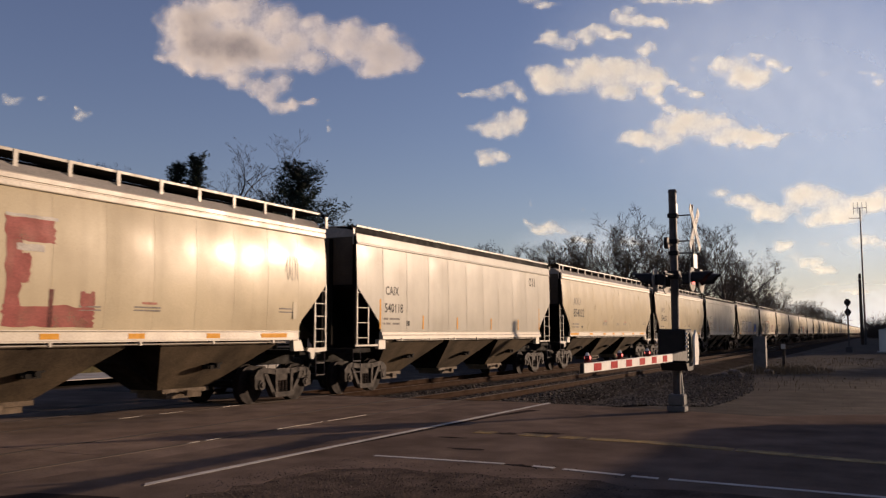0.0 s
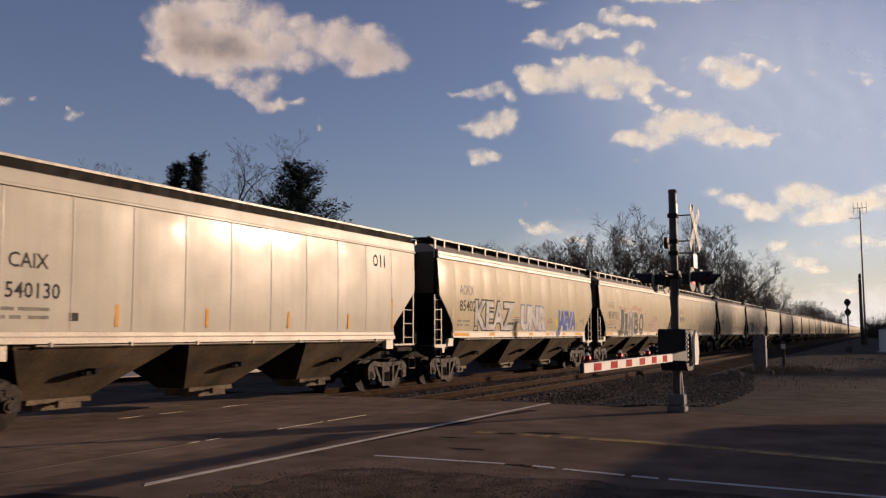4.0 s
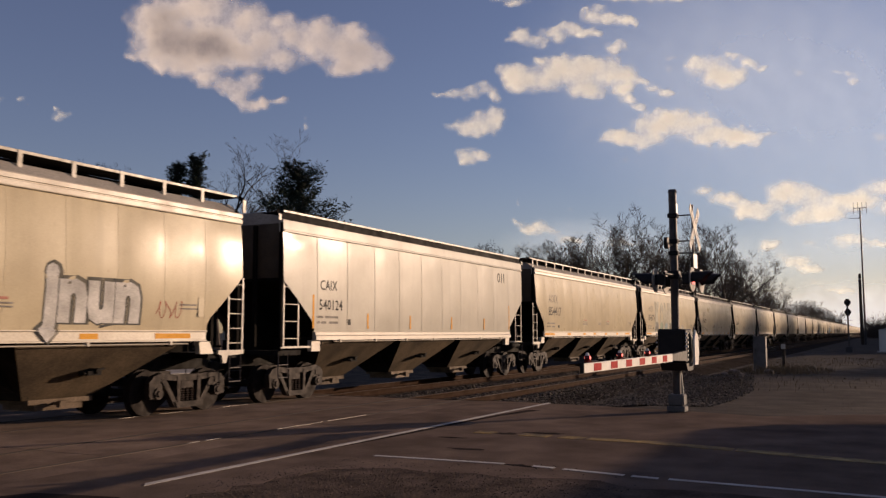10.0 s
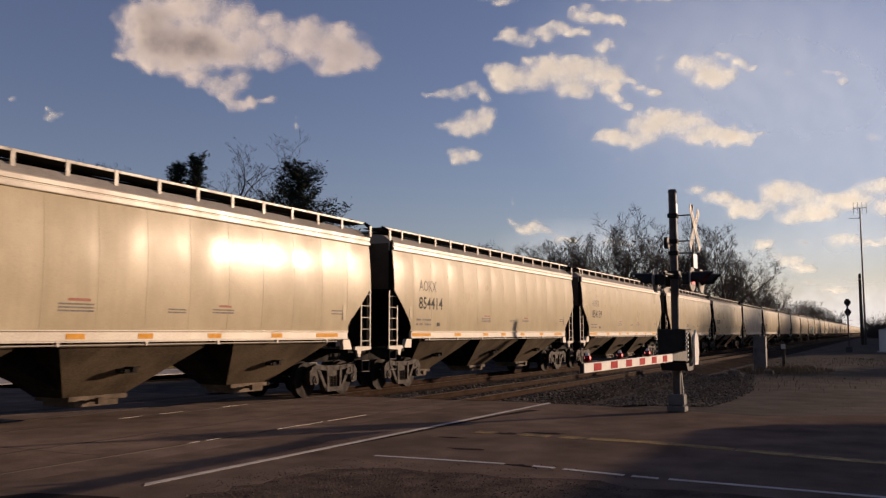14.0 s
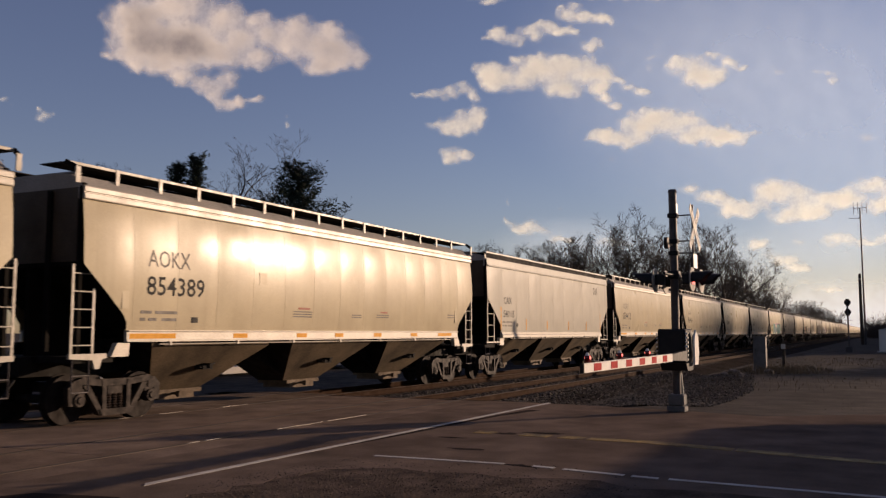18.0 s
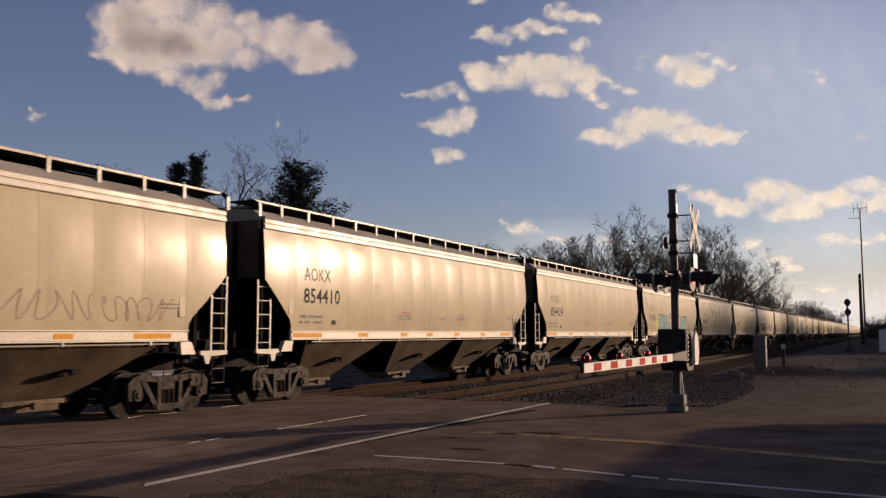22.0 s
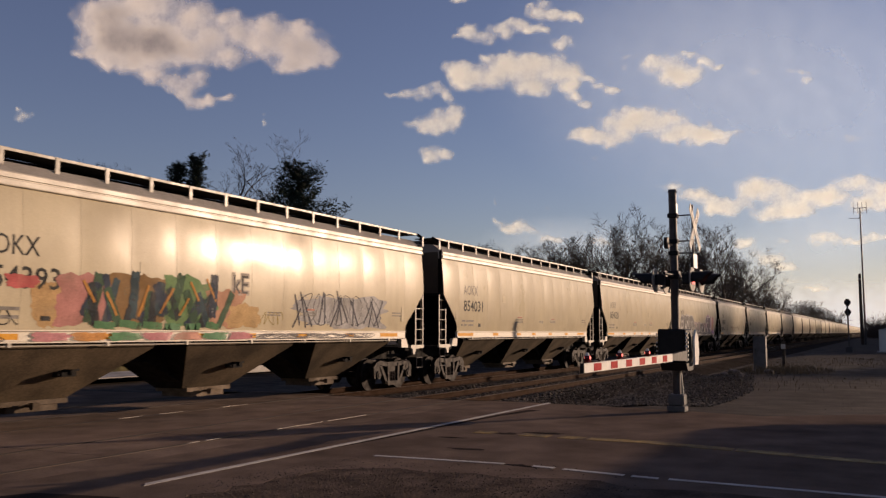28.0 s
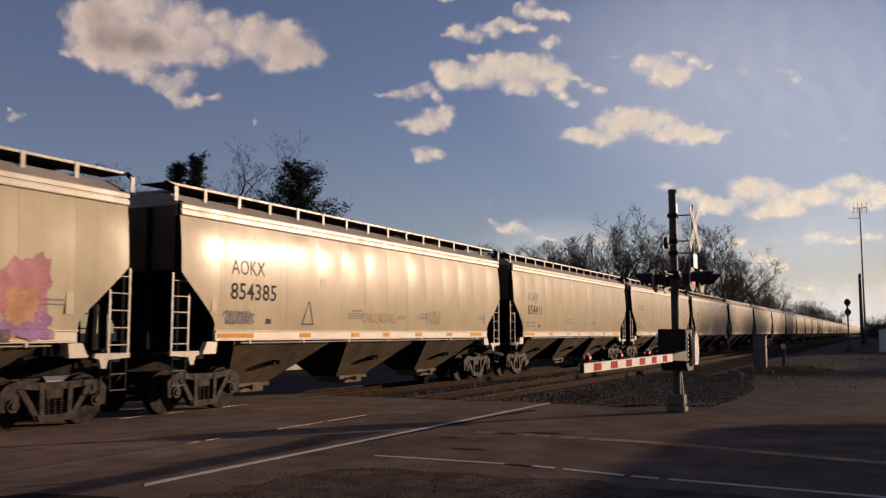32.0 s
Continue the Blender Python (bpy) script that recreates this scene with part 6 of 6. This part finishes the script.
def dress(car, n, half, bulge, near):
    """Letters and sprayed pieces on the near side of a car."""
    def words(w, x, z, width, height, m, lift=0.015, bold=0.0, name="lettering", label=""):
        return on_side(name, text_mesh(w, width, height, bold), m, near, -half + x, z, bulge, lift, label)

    def piece(w, x, z, width, height, fill, edge, glow=None, seed=0, bold=0.03):
        if glow:
            on_side("graffiti_glow", cloud_patch(width * 1.12, height * 1.2, seed), spray(glow), near, -half + x - width * 0.06, max(z - height * 0.08, 1.745), bulge, 0.0145)
        words(w, x - 0.06, z - 0.04, width + 0.12, height + 0.1, spray(edge), 0.0185, bold + 0.05, "graffiti_outline")
        words(w, x, z, width, height, spray(fill), 0.0225, bold, "graffiti_letters", "sprayed graffiti letters")

    def tag(x, z, w, h, rgb, seed, loops=7):
        on_side("graffiti_tag", scrawl(w, h, seed, loops, 0.011), spray(rgb), near, -half + x, z, bulge, 0.018, "thin sprayed graffiti tag")

    grey = n in GREY_CARS
    num = NUMBERS.get(n, "")
    if grey:
        words("CAIX", 1.57, 2.78, 0.80, 0.26, M_BLACK, bold=0.01)
        words(num, 1.53, 2.27, 1.10, 0.27, M_BLACK, bold=0.01)
        on_side("emblem", text_mesh("O", 0.28, 0.36, 0.02), M_BLACK, near, -half + 13.36, 3.56, bulge, 0.015, "dark open ring emblem")
        for k in range(2):
            on_side("emblem", text_mesh("I", 0.07, 0.36), M_BLACK, near, -half + 13.75 + 0.22 * k, 3.56, bulge, 0.015)
    else:
        words("AOKX", 1.56, 2.98, 1.20, 0.34, M_BLACK if n in (25, 28) else M_GREYLET, bold=0.0)
    if num and not grey:
        words(num, 1.54, 2.42, 1.66, 0.38, M_BLACK, bold=0.01)
    WHITE, BLK, RED, PINK, TEAL, BLUE, YEL, GRY, PUR, GRN, ORG = (0.66, 0.64, 0.60), (0.025, 0.024, 0.024), (0.42, 0.07, 0.06), (0.58, 0.22, 0.24), (0.12, 0.36, 0.34), (0.05, 0.12, 0.42), (0.66, 0.50, 0.08), (0.10, 0.10, 0.10), (0.32, 0.20, 0.42), (0.08, 0.25, 0.12), (0.68, 0.30, 0.08)

    def blob(x, z, w, h, rgb, seed, lift=0.0145, nn=40):
        on_side("graffiti_glow", cloud_patch(w, h, seed, nn), spray(rgb), near, -half + x, z, bulge, lift)

    def slab(x, z, w, h, turn, rgb, lift):
        """One straight sprayed stroke, turned in the plane of the side; it stays above the sill's foot."""
        me = brush_stroke(w, h, int(x * 31 + z * 17))
        me.transform(Matrix.Rotation(radians(turn), 4, "Z"))
        low = min(v.co.y for v in me.vertices)
        me.transform(Matrix.Translation((0, -low, 0)))
        on_side("graffiti_stroke", me, spray(rgb), near, -half + x, z, bulge, lift)

    if n == -1:
        RUST = (0.38, 0.11, 0.095)
        for x, z, w, h in ((7.55, 3.22, 0.98, 0.42), (7.56, 1.80, 0.30, 1.50), (7.72, 2.52, 0.31, 0.50), (7.55, 1.78, 1.90, 0.38), (9.14, 1.95, 0.30, 0.46)):
            on_side("graffiti_stroke", brush_stroke(w, h, int(x * 10 + z)), spray(RUST), near, -half + x, z, bulge, 0.016, "faded red sprayed stroke")
        on_side("graffiti_stroke", brush_stroke(0.10, 0.66, 3), spray((0.16, 0.05, 0.045)), near, -half + 8.44, 1.78, bulge, 0.019)
        on_side("graffiti_stroke", brush_stroke(1.05, 0.06, 5), spray((0.62, 0.58, 0.52)), near, -half + 7.55, 3.62, bulge, 0.019)
        on_side("graffiti_stroke", brush_stroke(0.55, 0.12, 6), spray((0.62, 0.58, 0.52)), near, -half + 7.76, 3.06, bulge, 0.019)
        tag(15.2, 2.9, 0.6, 0.7, (0.35, 0.32, 0.27), 71, 5)
    elif n == 4:
        piece("KEAZ", 2.85, 1.78, 3.7, 1.05, (0.62, 0.60, 0.57), BLK, seed=2)
        piece("UNR", 7.3, 1.76, 3.0, 1.0, WHITE, (0.20, 0.24, 0.42), seed=4, bold=0.06)
        blob(11.3, 1.75, 3.5, 0.95, YEL, 5)
        piece("JAEVA", 11.75, 1.55, 2.6, 1.10, BLUE, (0.42, 0.46, 0.58), None, 5, 0.07)
        tag(10.9, 1.60, 0.6, 0.08, RED, 72, 4)
    elif n == 5:
        blob(3.0, 1.74, 6.6, 1.50, (0.54, 0.36, 0.25), 6, 0.0145, 80)
        blob(3.3, 1.74, 6.1, 1.15, (0.46, 0.42, 0.22), 66, 0.0165, 80)
        for w, x, wd, z, h, c in (("J", 3.45, 1.25, 1.54, 1.42, (0.045, 0.045, 0.05)), ("I", 4.85, 0.62, 1.54, 1.22, (0.05, 0.05, 0.052)), ("M", 5.62, 1.12, 1.55, 1.34, (0.22, 0.22, 0.21)), ("B", 6.90, 0.98, 1.60, 1.26, (0.05, 0.05, 0.052)), ("O", 8.05, 1.15, 1.58, 1.28, (0.045, 0.045, 0.05))):
            piece(w, x, z, wd, h, c, (0.66, 0.62, 0.52), None, 6, 0.05)
        tag(1.5, 2.12, 1.9, 0.24, (0.50, 0.22, 0.18), 3)
        piece("SK", 11.4, 1.78, 1.6, 0.85, (0.58, 0.48, 0.44), (0.50, 0.18, 0.18), seed=7)
    elif n == 7:
        tag(13.6, 1.85, 1.2, 0.6, (0.40, 0.14, 0.08), 12, 6)
        tag(12.2, 1.80, 1.2, 0.5, (0.42, 0.18, 0.12), 13, 6)
    elif n == 8:
        blob(2.95, 1.75, 3.1, 1.05, (0.45, 0.11, 0.09), 8)
        piece("SAKER", 3.2, 1.70, 2.4, 0.95, TEAL, (0.07, 0.17, 0.17), None, 8, 0.05)
        blob(6.3, 1.75, 3.0, 1.1, (0.48, 0.20, 0.15), 9)
        piece("m", 6.7, 1.54, 1.7, 1.10, (0.50, 0.20, 0.16), (0.64, 0.54, 0.48), None, 9)
        piece("jnun", 11.6, 1.52, 2.3, 1.38, WHITE, (0.10, 0.10, 0.09), seed=10, bold=0.055)
        tag(14.3, 1.95, 0.9, 0.4, (0.42, 0.12, 0.08), 21, 5)
        tag(0.55, 2.35, 1.0, 0.5, (0.18, 0.17, 0.15), 22, 6)
    elif n == 11:
        for k, w in enumerate("KONDO"):
            piece(w, 3.32 + 1.36 * k, 1.76, 1.22, 1.82, (0.45, 0.42, 0.325), (0.37, 0.37, 0.29), None, 11, 0.05)
            blob(3.37 + 1.36 * k, 1.76, 0.95, 0.6, ((0.15, 0.15, 0.14), (0.22, 0.29, 0.22), (0.26, 0.36, 0.38), (0.12, 0.12, 0.11), (0.13, 0.12, 0.11))[k], 40 + k, 0.0265)
        blob(10.1, 1.74, 0.7, 1.0, (0.22, 0.19, 0.17), 47, 0.0265)
        piece("Gile", 11.4, 1.86, 1.0, 0.3, (0.64, 0.62, 0.58), (0.5, 0.47, 0.42), seed=12, bold=0.0)
    elif n == 19:
        tag(3.3, 2.0, 2.3, 0.7, (0.50, 0.32, 0.25), 31, 6)
        tag(11.4, 1.86, 2.2, 0.62, (0.42, 0.25, 0.19), 33, 5)
        tag(13.4, 1.86, 2.1, 0.55, (0.42, 0.25, 0.19), 37, 6)
    elif n == 22:
        blob(3.7, 1.75, 9.7, 1.25, (0.52, 0.30, 0.38), 50, 0.0145, 90)
        blob(4.6, 1.75, 8.2, 0.75, (0.38, 0.27, 0.42), 51, 0.0165, 90)
        for w, x, wd in (("F", 4.07, 1.25), ("R", 5.5, 1.35), ("S", 8.18, 1.30), ("B", 9.79, 1.38), ("E", 11.49, 1.45)):
            piece(w, x, 1.55, wd, 1.25, TEAL, (0.05, 0.07, 0.08), None, 13, 0.08)
        # the small painted figure between the letters, as plain shapes
        blob(6.95, 1.76, 1.05, 0.75, (0.10, 0.27, 0.27), 60, 0.0205)
        blob(7.18, 2.28, 0.62, 0.42, (0.56, 0.47, 0.16), 61, 0.0245)
        blob(7.08, 2.62, 0.85, 0.12, TEAL, 65, 0.0265)
        blob(7.22, 2.68, 0.55, 0.32, TEAL, 62, 0.0285)
        blob(2.9, 1.76, 1.0, 0.9, (0.55, 0.53, 0.16), 63, 0.018)
        blob(13.35, 1.80, 0.65, 0.62, (0.42, 0.46, 0.20), 64, 0.018)
        blob(14.05, 1.80, 0.75, 0.62, (0.45, 0.48, 0.30), 67, 0.018)
        blob(13.5, 1.93, 0.30, 0.32, BLK, 68, 0.022)
    elif n == 25:
        for k, (x, w, h, c) in enumerate(((2.6, 0.7, 0.9, (0.58, 0.36, 0.16)), (3.0, 1.6, 1.05, (0.52, 0.22, 0.19)), (4.2, 1.9, 1.15, (0.26, 0.14, 0.05)), (5.6, 1.8, 1.15, (0.14, 0.26, 0.10)), (6.9, 1.4, 0.95, (0.50, 0.26, 0.16)), (7.6, 1.3, 0.6, (0.56, 0.36, 0.16)))):
            blob(x, 1.75, w, h, c, 70 + k, 0.0145 + 0.001 * k)
        for k, c in enumerate((PINK, ORG, GRN, PINK, (0.60, 0.30, 0.22), GRN, PINK)):
            blob(2.6 + 0.85 * k, 1.53, 0.9, 0.18, c, 90 + k, 0.0145)
        rg = random.Random(77)
        for k in range(22):
            c = ((0.03, 0.045, 0.075), (0.045, 0.10, 0.055), (0.03, 0.035, 0.04), (0.035, 0.07, 0.085))[k % 4]
            slab(3.8 + 0.175 * k, 1.76 + rg.uniform(0, 0.25), rg.uniform(0.55, 0.95), rg.uniform(0.16, 0.26), rg.choice((62, 75, 105, 118, 88, 40)), c, 0.0215 + 0.0006 * k)
        for k in range(7):
            slab(4.0 + 0.55 * k, 1.95 + rg.uniform(0, 0.4), rg.uniform(0.4, 0.7), 0.06, rg.choice((55, 70, 100, 125)), (0.55, 0.24, 0.05), 0.0355)
        for k in range(6):
            slab(4.0 + 0.6 * k, 1.74, rg.uniform(0.4, 0.6), 0.14, rg.uniform(-8, 8), (0.08, 0.22, 0.10), 0.037)
        piece("kE", 7.83, 2.56, 0.5, 0.40, (0.12, 0.11, 0.10), (0.46, 0.40, 0.33), None, 15, 0.0)
        blob(2.05, 2.42, 0.75, 0.26, (0.60, 0.13, 0.12), 79, 0.026)
        tag(8.6, 1.85, 1.2, 0.35, (0.40, 0.30, 0.08), 41, 6)
        blob(10.0, 1.75, 5.0, 0.95, (0.42, 0.41, 0.40), 78, 0.0145, 70)
        for k in range(16):
            slab(10.15 + 0.275 * k, 1.78 + rg.uniform(0, 0.15), rg.uniform(0.5, 0.95), 0.06, rg.choice((60, 78, 95, 110, 125)), (0.06, 0.06, 0.075), 0.019 + 0.0003 * k)
        tag(10.2, 1.80, 4.5, 0.95, (0.07, 0.07, 0.085), 45, 11)
        tag(10.2, 1.85, 4.4, 0.85, (0.52, 0.50, 0.47), 46, 9)
        tag(0.9, 1.80, 1.6, 0.30, BLK, 42, 8)
        tag(0.9, 1.54, 1.4, 0.14, BLK, 43, 8)
        tag(8.4, 1.54, 6.0, 0.14, (0.15, 0.14, 0.14), 44, 24)
    elif n == 28:
        blob(1.1, 1.74, 5.6, 1.30, (0.10, 0.09, 0.09), 80, 0.0145, 70)
        for k, (w, x, wd) in enumerate((("C", 1.30, 1.05), ("A", 2.32, 1.0), ("S", 3.30, 0.95), ("U", 4.25, 1.0), ("D", 5.25, 1.15))):
            piece(w, x, 1.52, wd, 1.40, (0.06, 0.052, 0.05), (0.68, 0.65, 0.62), None, 17, 0.05)
        slab(0.35, 1.53, 14.1, 0.20, 0, (0.10, 0.08, 0.085), 0.0145)
        blob(11.1, 1.74, 3.2, 1.40, (0.46, 0.28, 0.38), 81)
        blob(6.2, 1.74, 5.4, 0.80, (0.34, 0.24, 0.25), 82, 0.0145, 80)
        piece("SAUSA", 6.6, 1.53, 4.5, 0.85, (0.05, 0.045, 0.045), (0.60, 0.57, 0.54), None, 18, 0.04)
        piece("CHEL", 11.3, 1.56, 2.5, 1.35, (0.09, 0.07, 0.09), (0.66, 0.62, 0.60), None, 19, 0.07)
        blob(0.5, 1.55, 0.9, 0.7, (0.36, 0.24, 0.36), 83)
        blob(14.2, 1.55, 1.2, 0.5, (0.40, 0.22, 0.44), 84)
        blob(14.15, 1.76, 1.15, 1.30, (0.60, 0.27, 0.30), 86)
        blob(14.3, 1.80, 0.7, 0.7, (0.66, 0.36, 0.20), 87, 0.0165)
    elif n == 29:
        on_side("graffiti_tag", text_mesh("\u0394", 0.55, 0.58, -0.02), spray((0.10, 0.09, 0.08)), near, -half + 4.27, 1.88, bulge, 0.018)
        blob(1.3, 1.86, 1.1, 0.32, (0.32, 0.30, 0.27), 85)
        tag(1.3, 1.86, 1.15, 0.34, (0.14, 0.13, 0.12), 51, 9)
        tag(7.0, 1.95, 2.2, 0.3, (0.46, 0.22, 0.16), 52, 9)
        tag(10.9, 1.9, 1.2, 0.5, (0.22, 0.20, 0.18), 53, 6)


for n in range(FIRST, LAST + 1):
    near_car = n <= NEAR_LAST
    kind = "grey" if n in GREY_CARS or (n > 32 and n % 9 == 4) else "cream"
    src, half, bulge, near = proto[kind] if near_car else proto["far"]
    car = copy_thing(src, pose(0, TRACK_FAR, 0))
    lab = "weathered grey steel covered hopper car with seamed flat sides" if kind == "grey" else "weathered cream steel covered hopper car with a railed roof walkway"
    if n in (-1, 4, 5, 8, 11, 22, 25, 28):
        lab = "weathered cream steel covered hopper car sprayed with graffiti"
    tagged(car, lab, "hopper car", "hopper cars of the freight train")
    if near_car:
        wall = [c for c in car.children if c.name.startswith("side_wall")][0]
        dress(car, n, half, bulge, wall)
    CARS.append((n, car, half))
for src, *_ in proto.values():
    for o in list(src.children_recursive) + [src]:
        bpy.data.objects.remove(o)


def motions():
    for n, car, half in CARS:
        at = front_corner(n) + half
        walk(car, [(t, pose(at - travelled(t), TRACK_FAR, 0)) for t in (0.0, 4.0, 8.0, 12.0, 16.0, 20.0, 24.0, 28.0, 32.0)])
        if n > NEAR_LAST:
            continue
        # the wheels roll while the car is within sight of the crossing
        frames_ = [k for k in range(0, int(SECONDS * FPS) + 1) if 2.0 < at - travelled(k / FPS) < 44.0]
        if not frames_:
            continue
        ks = sorted(set([0] + frames_ + [int(SECONDS * FPS)]))
        lo, hi = frames_[0], frames_[-1]
        for b in car.children:
            if not b.name.startswith("bogie"):
                continue
            for w in b.children:
                if w.name.startswith("wheelset"):
                    x = w.location.x
                    walk(w, [(k / FPS, pose(x, 0, WHEEL_R) @ Matrix.Rotation(-(travelled(min(max(k, lo), hi) / FPS) - travelled(lo / FPS)) / WHEEL_R, 4, "Y")) for k in ks])
    for ob, a, b in CLOUDS:
        walk(ob, [(0.0, a), (SECONDS, b)])


motions()
